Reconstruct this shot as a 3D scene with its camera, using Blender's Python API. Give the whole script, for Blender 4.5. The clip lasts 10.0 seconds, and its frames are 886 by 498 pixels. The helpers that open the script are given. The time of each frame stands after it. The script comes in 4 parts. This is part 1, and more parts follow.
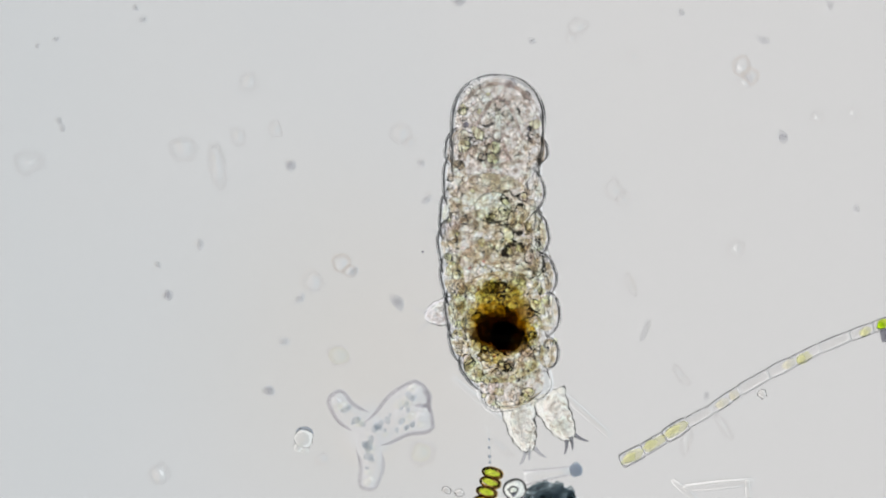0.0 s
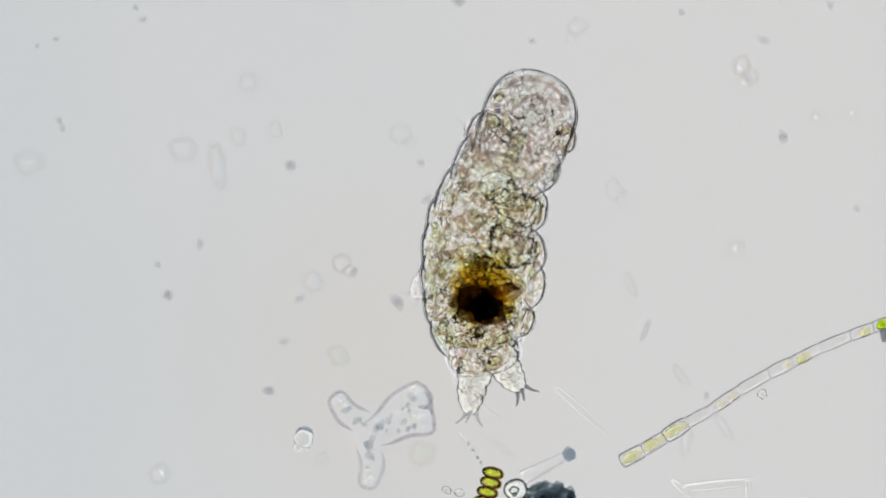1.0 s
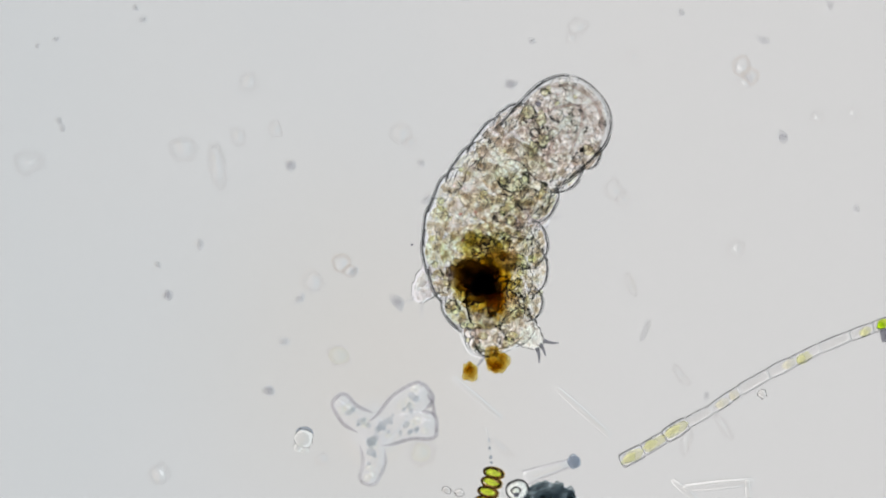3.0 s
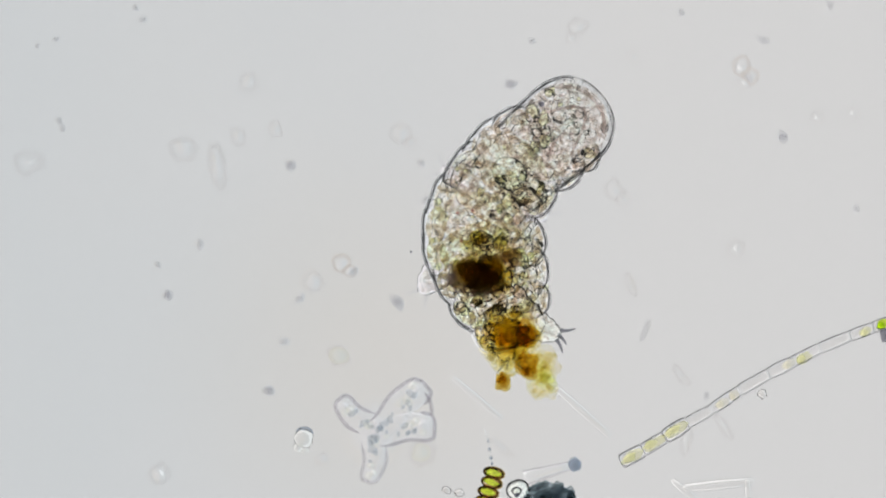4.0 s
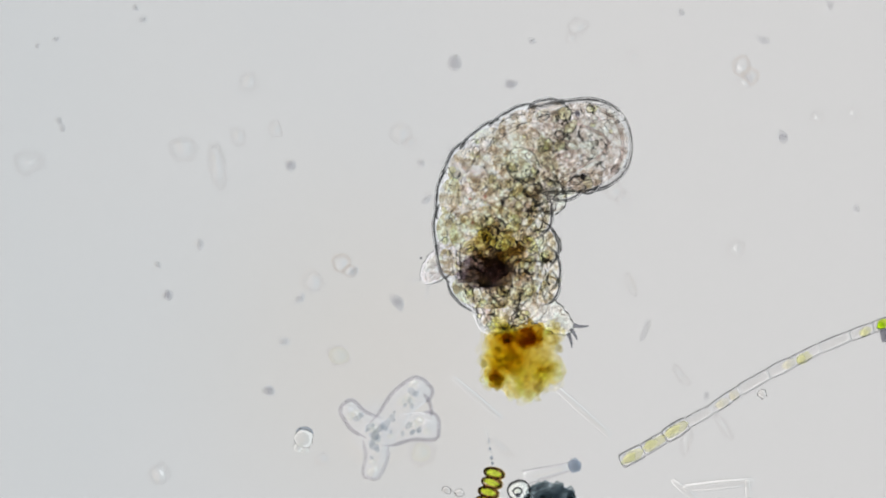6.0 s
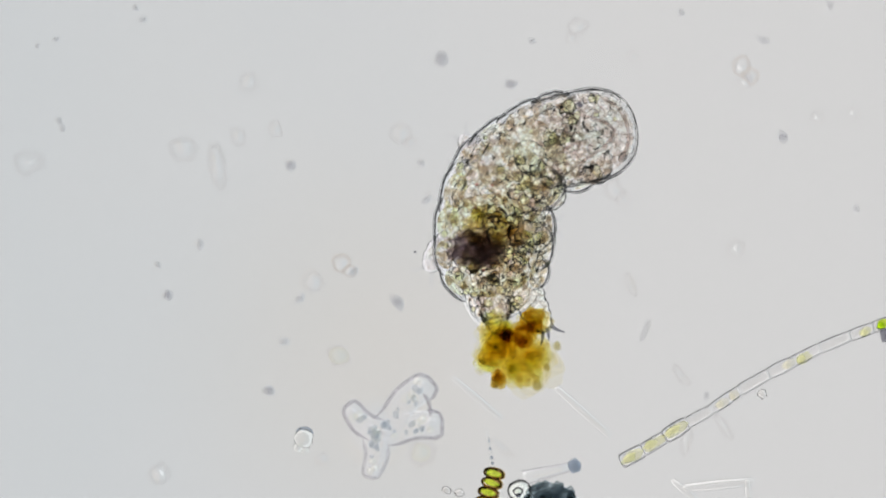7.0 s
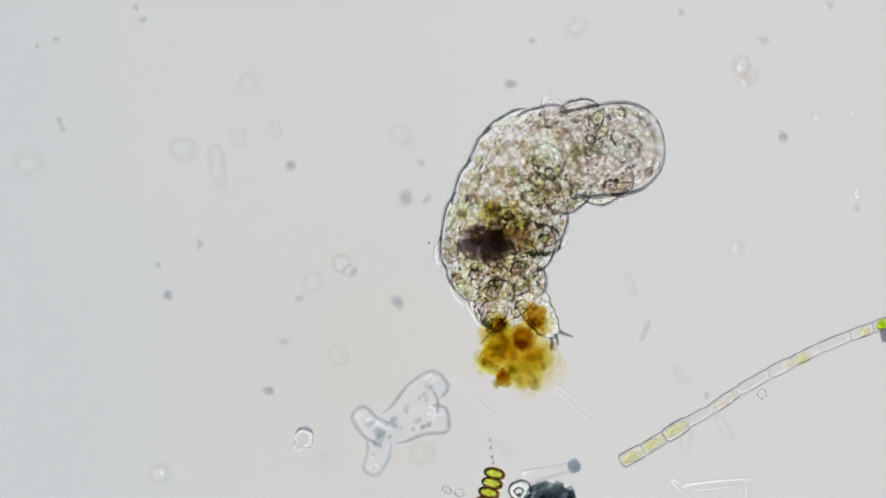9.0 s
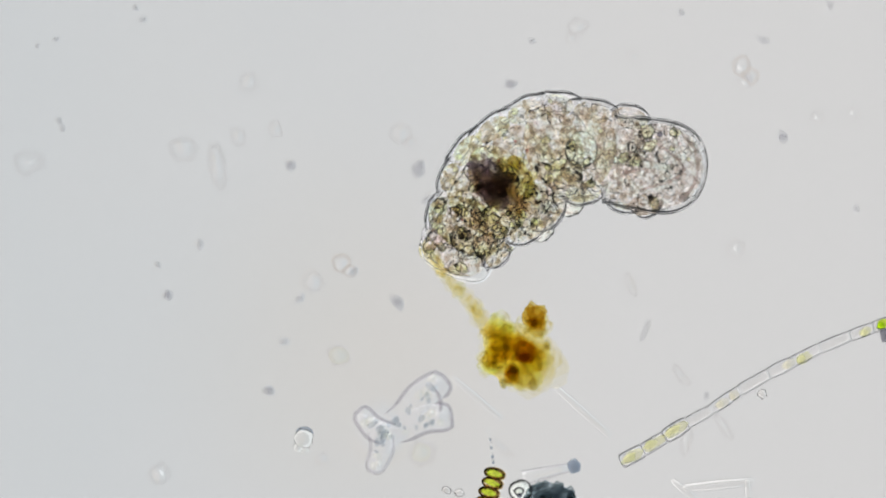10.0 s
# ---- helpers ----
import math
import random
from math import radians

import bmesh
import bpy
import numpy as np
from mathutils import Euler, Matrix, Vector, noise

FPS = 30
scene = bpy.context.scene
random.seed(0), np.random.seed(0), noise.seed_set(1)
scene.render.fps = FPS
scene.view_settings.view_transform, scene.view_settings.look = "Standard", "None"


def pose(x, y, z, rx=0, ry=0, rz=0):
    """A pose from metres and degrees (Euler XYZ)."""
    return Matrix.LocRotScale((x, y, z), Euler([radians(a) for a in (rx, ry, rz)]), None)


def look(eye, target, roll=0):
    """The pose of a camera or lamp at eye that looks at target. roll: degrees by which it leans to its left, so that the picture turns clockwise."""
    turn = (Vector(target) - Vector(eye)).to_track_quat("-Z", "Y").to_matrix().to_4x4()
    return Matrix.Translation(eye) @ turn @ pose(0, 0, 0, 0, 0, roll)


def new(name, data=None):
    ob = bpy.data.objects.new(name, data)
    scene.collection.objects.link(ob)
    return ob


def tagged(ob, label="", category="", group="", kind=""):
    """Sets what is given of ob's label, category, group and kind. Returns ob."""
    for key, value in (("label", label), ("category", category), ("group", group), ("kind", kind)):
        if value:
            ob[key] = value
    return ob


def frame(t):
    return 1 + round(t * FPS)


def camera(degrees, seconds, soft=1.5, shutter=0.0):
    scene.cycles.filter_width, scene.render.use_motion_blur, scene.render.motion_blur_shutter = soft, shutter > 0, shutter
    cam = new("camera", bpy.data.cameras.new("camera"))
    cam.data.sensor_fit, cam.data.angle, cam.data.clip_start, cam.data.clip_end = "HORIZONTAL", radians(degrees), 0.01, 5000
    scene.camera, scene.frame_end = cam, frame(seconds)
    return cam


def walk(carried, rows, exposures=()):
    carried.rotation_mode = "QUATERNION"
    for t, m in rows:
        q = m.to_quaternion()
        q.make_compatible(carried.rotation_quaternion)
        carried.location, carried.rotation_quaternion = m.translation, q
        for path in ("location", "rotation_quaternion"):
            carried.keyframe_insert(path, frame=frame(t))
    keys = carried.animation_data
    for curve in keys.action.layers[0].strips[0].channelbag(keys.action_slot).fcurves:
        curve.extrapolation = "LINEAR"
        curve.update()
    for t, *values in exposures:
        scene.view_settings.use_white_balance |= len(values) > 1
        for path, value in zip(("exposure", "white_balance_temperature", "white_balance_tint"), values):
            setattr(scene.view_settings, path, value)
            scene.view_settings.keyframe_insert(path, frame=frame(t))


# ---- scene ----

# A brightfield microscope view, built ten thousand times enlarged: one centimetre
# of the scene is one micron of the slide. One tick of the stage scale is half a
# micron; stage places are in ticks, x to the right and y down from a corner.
TICK = 0.5e-2
FOCUS = 60.0                      # height of the focal plane over the slide
REACH = 784 / math.tan(radians(1.0))   # objective to focal plane
EYE = FOCUS + REACH


def at(x, y, z=0.0):
    """A stage place in the world."""
    s = (EYE - z) / REACH
    return Vector(((x - 784) * s, (441 - y) * s, z)) * TICK


def turn(p, a=0.0, b=0.0, c=0.0):
    """A pose at the world place p, turned by degrees."""
    return pose(p[0], p[1], p[2], a, b, c)


# ---- camera: an objective that stands still over the slide ----
cam = camera(2.0, 10.0, soft=1.9)
EYE_AT = (0, 0, EYE * TICK)
walk(cam, [(0, look(EYE_AT, (0, 0, 0))), (10.0, look(EYE_AT, (0, 0, 0)))])

# ---- light: the lamp's field lens under the stage, in a dim room ----
world = bpy.data.worlds.new("room")
scene.world = world
world.use_nodes = True
world.node_tree.nodes["Background"].inputs[0].default_value = (0.9, 0.95, 1, 1)
world.node_tree.nodes["Background"].inputs[1].default_value = 0.04
LAMP_COOL, LAMP_WARM, LAMP_POWER = (0.606, 0.627, 0.639, 1), (0.663, 0.659, 0.657, 1), 1.065
RING_BOOST = 1.4
scene.cycles.max_bounces = 160
scene.cycles.transmission_bounces = 160
scene.cycles.transparent_max_bounces = 160


# ---- materials ----
def material(name):
    m = bpy.data.materials.new(name)
    m.use_nodes = True
    m.node_tree.nodes.clear()
    return m, m.node_tree.nodes, m.node_tree.links


def tissue(name, colour, ior, rough=0.0, bump=0.0, grain=30.0, second=None, spread=0.12):
    """Clear matter in water: it bends the light by ior and tints it; second: the tint of its blotches."""
    m, n, l = material(name)
    out = n.new("ShaderNodeOutputMaterial")
    g = n.new("ShaderNodeBsdfGlass")
    g.inputs["IOR"].default_value = ior
    g.inputs["Roughness"].default_value = rough
    g.inputs["Color"].default_value = (*colour, 1)
    l.new(g.outputs[0], out.inputs[0])
    co = n.new("ShaderNodeTexCoord")
    if second:
        t = n.new("ShaderNodeTexNoise")
        t.inputs["Scale"].default_value = 1 / (TICK * grain * 1.6)
        t.inputs["Detail"].default_value = 4
        l.new(co.outputs["Object"], t.inputs["Vector"])
        r = n.new("ShaderNodeValToRGB")
        r.color_ramp.elements[0].position = 0.5 - spread
        r.color_ramp.elements[1].position = 0.5 + spread
        r.color_ramp.elements[0].color = (*second, 1)
        r.color_ramp.elements[1].color = (*colour, 1)
        l.new(t.outputs[0], r.inputs[0])
        l.new(r.outputs[0], g.inputs["Color"])
    if bump:
        t = n.new("ShaderNodeTexNoise")
        t.inputs["Scale"].default_value = 1 / (TICK * grain)
        t.inputs["Detail"].default_value = 2
        t.inputs["Distortion"].default_value = 0.6
        l.new(co.outputs["Object"], t.inputs["Vector"])
        b = n.new("ShaderNodeBump")
        b.inputs["Strength"].default_value = bump
        b.inputs["Distance"].default_value = TICK * grain
        l.new(t.outputs[0], b.inputs["Height"])
        l.new(b.outputs[0], g.inputs["Normal"])
    return m


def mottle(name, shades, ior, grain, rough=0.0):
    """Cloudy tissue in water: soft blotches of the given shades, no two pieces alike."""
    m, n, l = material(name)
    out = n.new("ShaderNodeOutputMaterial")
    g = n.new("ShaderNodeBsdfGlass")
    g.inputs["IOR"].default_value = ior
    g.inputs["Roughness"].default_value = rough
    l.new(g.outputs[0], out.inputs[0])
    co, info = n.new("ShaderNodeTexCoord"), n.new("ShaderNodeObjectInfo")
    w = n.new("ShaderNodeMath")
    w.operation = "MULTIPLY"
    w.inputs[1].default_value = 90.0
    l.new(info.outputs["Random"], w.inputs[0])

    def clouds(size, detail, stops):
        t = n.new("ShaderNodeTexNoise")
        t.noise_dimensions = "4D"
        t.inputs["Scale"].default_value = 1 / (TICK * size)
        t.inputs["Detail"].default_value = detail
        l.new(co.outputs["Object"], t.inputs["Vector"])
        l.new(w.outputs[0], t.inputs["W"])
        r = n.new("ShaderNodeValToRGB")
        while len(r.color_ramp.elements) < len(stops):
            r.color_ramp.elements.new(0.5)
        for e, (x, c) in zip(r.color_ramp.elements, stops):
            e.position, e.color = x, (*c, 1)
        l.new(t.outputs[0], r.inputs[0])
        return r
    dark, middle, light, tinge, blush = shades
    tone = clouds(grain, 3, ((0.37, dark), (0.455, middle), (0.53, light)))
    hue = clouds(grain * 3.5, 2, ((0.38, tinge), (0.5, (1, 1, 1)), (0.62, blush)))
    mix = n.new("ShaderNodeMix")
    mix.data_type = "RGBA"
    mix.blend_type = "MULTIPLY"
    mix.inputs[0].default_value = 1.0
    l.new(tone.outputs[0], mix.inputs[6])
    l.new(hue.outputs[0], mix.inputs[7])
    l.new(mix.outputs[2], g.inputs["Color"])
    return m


def lamp_glass():
    """The lit field lens: a little bluer to one side, unevenly tinted, with an added warm patch and an added bright
    ring, dimming to its edge.
    """
    m, n, l = material("lamp_glass")
    out = n.new("ShaderNodeOutputMaterial")
    e = n.new("ShaderNodeEmission")
    co = n.new("ShaderNodeTexCoord")
    t = n.new("ShaderNodeTexNoise")
    t.inputs["Scale"].default_value = 1 / (1300 * TICK)
    t.inputs["Detail"].default_value = 2
    l.new(co.outputs["Object"], t.inputs["Vector"])
    sp = n.new("ShaderNodeSeparateXYZ")
    l.new(co.outputs["Object"], sp.inputs[0])
    mr = n.new("ShaderNodeMapRange")
    mr.inputs[1].default_value = -1850 * TICK
    mr.inputs[2].default_value = 1850 * TICK
    l.new(sp.outputs[0], mr.inputs[0])
    add = n.new("ShaderNodeMath")
    add.operation = "MULTIPLY_ADD"
    l.new(t.outputs[0], add.inputs[0])
    add.inputs[1].default_value = 0.5
    l.new(mr.outputs[0], add.inputs[2])
    r = n.new("ShaderNodeValToRGB")
    r.color_ramp.elements[0].position = 0.3
    r.color_ramp.elements[1].position = 0.95
    r.color_ramp.elements[0].color = LAMP_COOL
    r.color_ramp.elements[1].color = LAMP_WARM
    l.new(add.outputs[0], r.inputs[0])
    # warm patch added to the glow off the middle, for the warmer background there
    off = n.new("ShaderNodeVectorMath")
    off.operation = "DISTANCE"
    off.inputs[1].default_value = (-300 * TICK, -420 * TICK, 0)
    l.new(co.outputs["Object"], off.inputs[0])
    spot = n.new("ShaderNodeMapRange")
    spot.interpolation_type = "SMOOTHSTEP"
    for k, x in ((1, 0.0), (2, 1100 * TICK), (3, 1.0), (4, 0.0)):
        spot.inputs[k].default_value = x
    l.new(off.outputs["Value"], spot.inputs[0])
    warm = n.new("ShaderNodeMix")
    warm.data_type = "RGBA"
    warm.blend_type = "MULTIPLY"
    l.new(spot.outputs[0], warm.inputs[0])
    l.new(r.outputs[0], warm.inputs[6])
    warm.inputs[7].default_value = (1.0, 0.975, 0.94, 1)
    l.new(warm.outputs[2], e.inputs[0])
    ln = n.new("ShaderNodeVectorMath")
    ln.operation = "LENGTH"
    l.new(co.outputs["Object"], ln.inputs[0])
    fall = n.new("ShaderNodeMapRange")
    fall.interpolation_type = "SMOOTHSTEP"
    for k, x in ((1, 7000 * TICK), (2, 16500 * TICK), (3, LAMP_POWER), (4, 0.0)):
        fall.inputs[k].default_value = x
    l.new(ln.outputs["Value"], fall.inputs[0])
    # bright ring added to the glow, to put highlights into bent light
    ring = n.new("ShaderNodeMapRange")
    ring.interpolation_type = "SMOOTHSTEP"
    for k, x in ((1, 2500 * TICK), (2, 4000 * TICK), (3, 1.0), (4, RING_BOOST)):
        ring.inputs[k].default_value = x
    l.new(ln.outputs["Value"], ring.inputs[0])
    both = n.new("ShaderNodeMath")
    both.operation = "MULTIPLY"
    l.new(fall.outputs[0], both.inputs[0])
    l.new(ring.outputs[0], both.inputs[1])
    l.new(both.outputs[0], e.inputs[1])
    l.new(e.outputs[0], out.inputs[0])
    return m


M_LAMP = lamp_glass()
M_SLIDE = tissue("slide_glass", (1, 1, 1), 1.5)
M_CUTICLE = tissue("clear_cuticle", (0.996, 0.994, 0.994), 1.10, 0, 0.03, 20)
M_FLESH = tissue("granular_flesh", (1.0, 1.0, 0.997), 1.022, 0, 0.35, 9, (0.992, 0.989, 0.978), 0.14)
M_SKIN = tissue("thin_skin", (0.999, 0.998, 0.998), 1.012, 0, 0.03, 20)
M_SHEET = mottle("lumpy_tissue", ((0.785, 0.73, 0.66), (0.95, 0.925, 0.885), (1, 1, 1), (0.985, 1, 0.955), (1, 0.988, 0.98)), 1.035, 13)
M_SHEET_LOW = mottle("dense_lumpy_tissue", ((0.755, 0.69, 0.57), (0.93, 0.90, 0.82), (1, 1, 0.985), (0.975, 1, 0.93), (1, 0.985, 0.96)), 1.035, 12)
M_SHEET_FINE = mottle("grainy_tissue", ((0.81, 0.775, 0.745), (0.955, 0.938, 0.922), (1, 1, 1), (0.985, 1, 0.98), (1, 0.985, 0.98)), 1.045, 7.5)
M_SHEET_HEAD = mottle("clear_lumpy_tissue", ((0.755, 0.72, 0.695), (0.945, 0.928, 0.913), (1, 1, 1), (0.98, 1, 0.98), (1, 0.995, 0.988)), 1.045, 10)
M_HEAD = tissue("clear_head_flesh", (1.0, 1.0, 1.0), 1.02, 0, 0.4, 9, (0.994, 0.992, 0.988), 0.14)
M_CELL = tissue("storage_cell", (1.0, 1.0, 0.998), 1.038, 0, 0.25, 6, (0.995, 0.992, 0.985))
M_CELL_GREEN = tissue("yellow_green_cell", (0.986, 0.99, 0.90), 1.055, 0, 0.1, 6, (0.965, 0.972, 0.85))
M_CELL_ROSE = tissue("rosy_cell", (0.98, 0.955, 0.955), 1.05, 0, 0.1, 6, (0.965, 0.93, 0.93))
M_LEG = tissue("clear_leg", (0.988, 0.986, 0.97), 1.05, 0, 0.3, 12, (0.962, 0.955, 0.918))
M_GHOST = tissue("thin_leg", (0.955, 0.948, 0.958), 1.032, 0.01, 0.2, 14)
M_CLAW = tissue("claw_horn", (0.55, 0.55, 0.58), 1.05)
M_PALE_CLAW = tissue("pale_claw_horn", (0.8, 0.8, 0.82), 1.04)
M_TUBE = tissue("mouth_tube", (0.88, 0.84, 0.83), 1.03, 0.02, 0.4, 7)
M_BULB = tissue("pharynx_bulb", (0.955, 0.985, 0.972), 1.045, 0, 0.2, 10)
M_EYE = tissue("eye_pigment", (0.55, 0.55, 0.6), 1.02, 0.05)
M_DARK = tissue("dark_gut_matter", (0.775, 0.745, 0.765), 1.005, 0.1, 0.3, 14)
M_RUST = tissue("rusty_gut_matter", (0.88, 0.83, 0.75), 1.005, 0.1, 0.3, 14)
M_OLIVE = tissue("olive_gut_matter", (0.95, 0.935, 0.83), 1.008, 0.06, 0.4, 12, (0.905, 0.875, 0.70))
M_AMBER = mottle("amber_waste", ((0.952, 0.93, 0.815), (0.978, 0.967, 0.89), (0.994, 0.989, 0.945), (0.99, 1, 0.97), (1, 0.99, 0.965)), 1.004, 13, 0.03)
M_CRUMB = tissue("dark_crumb", (0.93, 0.915, 0.83), 1.003, 0.05, 0.3, 8)
M_HAZE = tissue("amber_haze", (0.992, 0.984, 0.94), 1.0005, 0.03)
M_BROWN = tissue("brown_pellet", (0.935, 0.875, 0.62), 1.005, 0.05, 0.5, 9, (0.855, 0.76, 0.47))

M_AMOEBA = tissue("amoeba_jelly", (0.998, 0.997, 0.999), 1.016, 0, 0.7, 9)
M_JELLY = tissue("clear_jelly", (1.0, 1.0, 1.0), 1.03)
# tints for the dark outline that bent light leaves at a clear edge
M_EDGE_SHADE = tissue("edge_shade_tint", (0.935, 0.931, 0.939), 1.003)
M_EDGE_SHADE_THIN = tissue("thin_edge_shade_tint", (0.958, 0.956, 0.961), 1.003)
M_GRAIN = tissue("amoeba_grain", (0.88, 0.895, 0.91), 1.006, 0.1)
M_VACUOLE = tissue("amoeba_vacuole", (0.995, 0.995, 0.98), 1.035)
M_GREEN = tissue("green_alga", (0.92, 1.0, 0.45), 1.03, 0, 0.4, 5, (0.78, 0.90, 0.25))
M_BROWNWALL = tissue("brown_sheath", (0.92, 0.88, 0.78), 1.12, 0, 0.3, 8)
M_SHEATH = tissue("dark_brown_sheath", (0.82, 0.72, 0.52), 1.01, 0.03)
M_RED = tissue("red_pigment", (0.80, 0.60, 0.58), 1.02)
M_WALL = tissue("filament_wall", (0.984, 0.981, 0.98), 1.056, 0, 0.08, 14)
M_PLASTID = tissue("yellow_green_plastid", (0.99, 0.985, 0.875), 1.02, 0.02, 0.3, 8, (0.97, 0.975, 0.83))
M_PLASTID_PALE = tissue("pale_plastid", (0.995, 0.99, 0.95), 1.015, 0.02, 0.1, 10)
M_BLACK = tissue("black_grit", (0.72, 0.75, 0.76), 1.008, 0.06, 0.4, 7, (0.62, 0.66, 0.68))
M_KNOB = tissue("dark_knob", (0.74, 0.77, 0.81), 1.02, 0.05, 0.3, 9)
M_BUBBLE = tissue("clear_bubble_cell", (0.97, 0.98, 0.96), 1.09, 0, 0.3, 12)
M_SHARD = tissue("glassy_shard", (0.96, 0.95, 0.94), 1.06, 0, 0.3, 6)
M_SPECK = tissue("clear_speck", (1, 1, 1), 1.03)
M_SPECK_GREEN = tissue("yellowish_speck", (0.992, 0.993, 0.97), 1.024)
# tints for the dim ring round blurred clear debris, shade put in as colour
M_RING_SHADE = tissue("faint_ring_shade", (0.993, 0.992, 0.992), 1.001)
M_RING_SHADE_BROWN = tissue("faint_brown_ring_shade", (0.988, 0.984, 0.981), 1.002)
M_NEEDLE = tissue("glassy_needle", (0.99, 0.988, 0.985), 1.034, 0.0, 0.06, 12)
M_PEARL = tissue("bright_pearl", (0.98, 0.98, 0.97), 1.04, 0, 0.2, 12)
M_GREY = tissue("grey_speck", (0.955, 0.955, 0.96), 1.003, 0.03, 0.3, 6)
M_GREY_FAINT = tissue("faint_grey_speck", (0.978, 0.978, 0.98), 1.004, 0.03, 0.3, 6)

M_FAINT_CLAW = tissue("thin_claw", (0.975, 0.975, 0.98), 1.004)


# ---- geometry ----
def unit_ico(n):
    bm = bmesh.new()
    bmesh.ops.create_icosphere(bm, subdivisions=n, radius=1)
    v = np.array([p.co[:] for p in bm.verts])
    f = [[p.index for p in q.verts] for q in bm.faces]
    bm.free()
    return v, f


ICO = {n: unit_ico(n) for n in (1, 2, 3, 4)}


class Geo:
    """Gathers the faces of one mesh, in ticks."""

    def __init__(self):
        self.v, self.f = [], []

    def add(self, v, f):
        k = len(self.v)
        self.v += [tuple(p) for p in v]
        self.f += [[i + k for i in q] for q in f]
        return self

    def blob(self, c, r, n=2, rough=0.0, grain=1.0, rot=None, seed=0.0):
        """A rounded lump at c with radii r; rough: unevenness."""
        v, f = ICO[n]
        v = v.copy()
        if rough:
            d = [1 + rough * noise.noise(Vector(p) * grain + Vector((seed, seed * 1.7, 3.1))) for p in v]
            v = v * np.array(d)[:, None]
        v = v * np.array(r)
        if rot is not None:
            v = v @ np.array(Euler([radians(a) for a in rot]).to_matrix()).T
        return self.add(v + np.array(c), f)

    def soft(self, c, r, rough=0.2, seed=0.0, layers=3):
        """A lump that thins out towards its rim, in nested layers."""
        for k in range(layers):
            s = 1 - (0.18 if layers < 6 else 0.11) * k
            self.blob(c, [x * s for x in r], 3, rough, 1.6 if max(r) > 18 else 1.3, seed=seed + k * 0.3)
        return self

    def tube(self, pts, radii, n=12, flat=1.0, edge=1.0):
        """A tube through pts; flat: its height to width; edge: 2 gives it thin lens-like rims."""
        pts = [Vector(p) for p in pts]
        v, f = [], []
        m = len(pts)
        for i, p in enumerate(pts):
            d = (pts[min(i + 1, m - 1)] - pts[max(i - 1, 0)]).normalized()
            side = d.cross(Vector((0, 0, 1)))
            side = side.normalized() if side.length > 1e-4 else Vector((1, 0, 0))
            up = side.cross(d)
            for j in range(n):
                a = 2 * math.pi * j / n
                v.append(p + radii[i] * (math.cos(a) * side + (flat[i] if isinstance(flat, list) else flat) * math.copysign(abs(math.sin(a)) ** edge, math.sin(a)) * up))
        for i in range(m - 1):
            for j in range(n):
                a, b = i * n + j, i * n + (j + 1) % n
                f.append([a, b, b + n, a + n])
        f.append(list(range(n))[::-1])
        f.append([(m - 1) * n + j for j in range(n)])
        f = [q[::-1] for q in f]
        return self.add(v, f)

    def band(self, length, wide, high, front=0, back=0, ends=(0.9, 0.9), rings=30, n=72, lump=0.05, grain=34.0, seed=0.0, skin=0.0):
        """A body ring along y, open where the next one sleeves into it; front, back: squareness of a closed end; ends: how far the open ends narrow; skin: its thickness."""
        v, f = [], []
        if skin:
            inner = Geo().band(length - skin * (bool(front) + bool(back)), wide - skin, high - skin, front, back, ends, rings, n, lump, grain, seed)
            self.add(inner.v, [q[::-1] for q in inner.f])
        for i in range(rings + 1):
            u = -math.cos(math.pi * i / rings)
            end = front if u > 0 else back
            w = max(1 - abs(u) ** end, 1e-5) ** (1 / end) if end else 1 - (1 - ends[0 if u > 0 else 1]) * abs(u) ** 2.2
            for j in range(n):
                b = 2 * math.pi * j / n
                c = Vector((math.cos(b) * w * wide, u * length / 2, math.sin(b) * (w if end else 1 - 0.06 * u * u) * high))
                k = 1 + lump * noise.noise(c / grain + Vector((seed, 0, seed))) + 0.4 * lump * noise.noise(c / (grain * 0.45) + Vector((0, seed, 0)))
                v.append((c.x * k, c.y, c.z * k))
        for i in range(rings):
            for j in range(n):
                a, b = i * n + j, i * n + (j + 1) % n
                f.append([a, a + n, b + n, b])
        if back:
            f.append(list(range(n)))
        if front:
            f.append([rings * n + j for j in range(n)][::-1])
        return self.add(v, f)

    def fold(self, long, deep, high, notch=12.0, skin=0.0, rings=20, n=30, seed=0.0):
        """A bulge of skin on a flank: its outermost place at the origin, +x outwards, open towards the body and where the next one overlaps it; notch: how far its ends sink in."""
        v, f = [], []
        for skin_in in (0.0, skin):
            for i in range(rings + 1):
                u = -1 + 2 * i / rings
                for j in range(n + 1):
                    e = -1 + 2 * j / n
                    b = math.radians(92 * e)
                    k = 1 + 0.06 * noise.noise(Vector((u * 1.5, math.sin(b), seed)))
                    thin = skin_in * (1 - abs(u) ** 5) * (1 - abs(e) ** 5)
                    v.append((deep * (math.cos(b) * k - 1) - notch * abs(u) ** 2.6 * max(math.cos(b), 0) - thin * math.cos(b), u * long, (high - thin) * math.sin(b) * (1 - 0.05 * u * u)))
        half = (rings + 1) * (n + 1)
        for i in range(rings):
            for j in range(n):
                a = i * (n + 1) + j
                f.append([a, a + n + 1, a + n + 2, a + 1])
                f.append([half + a + 1, half + a + n + 2, half + a + n + 1, half + a])
        return self.add(v, f)

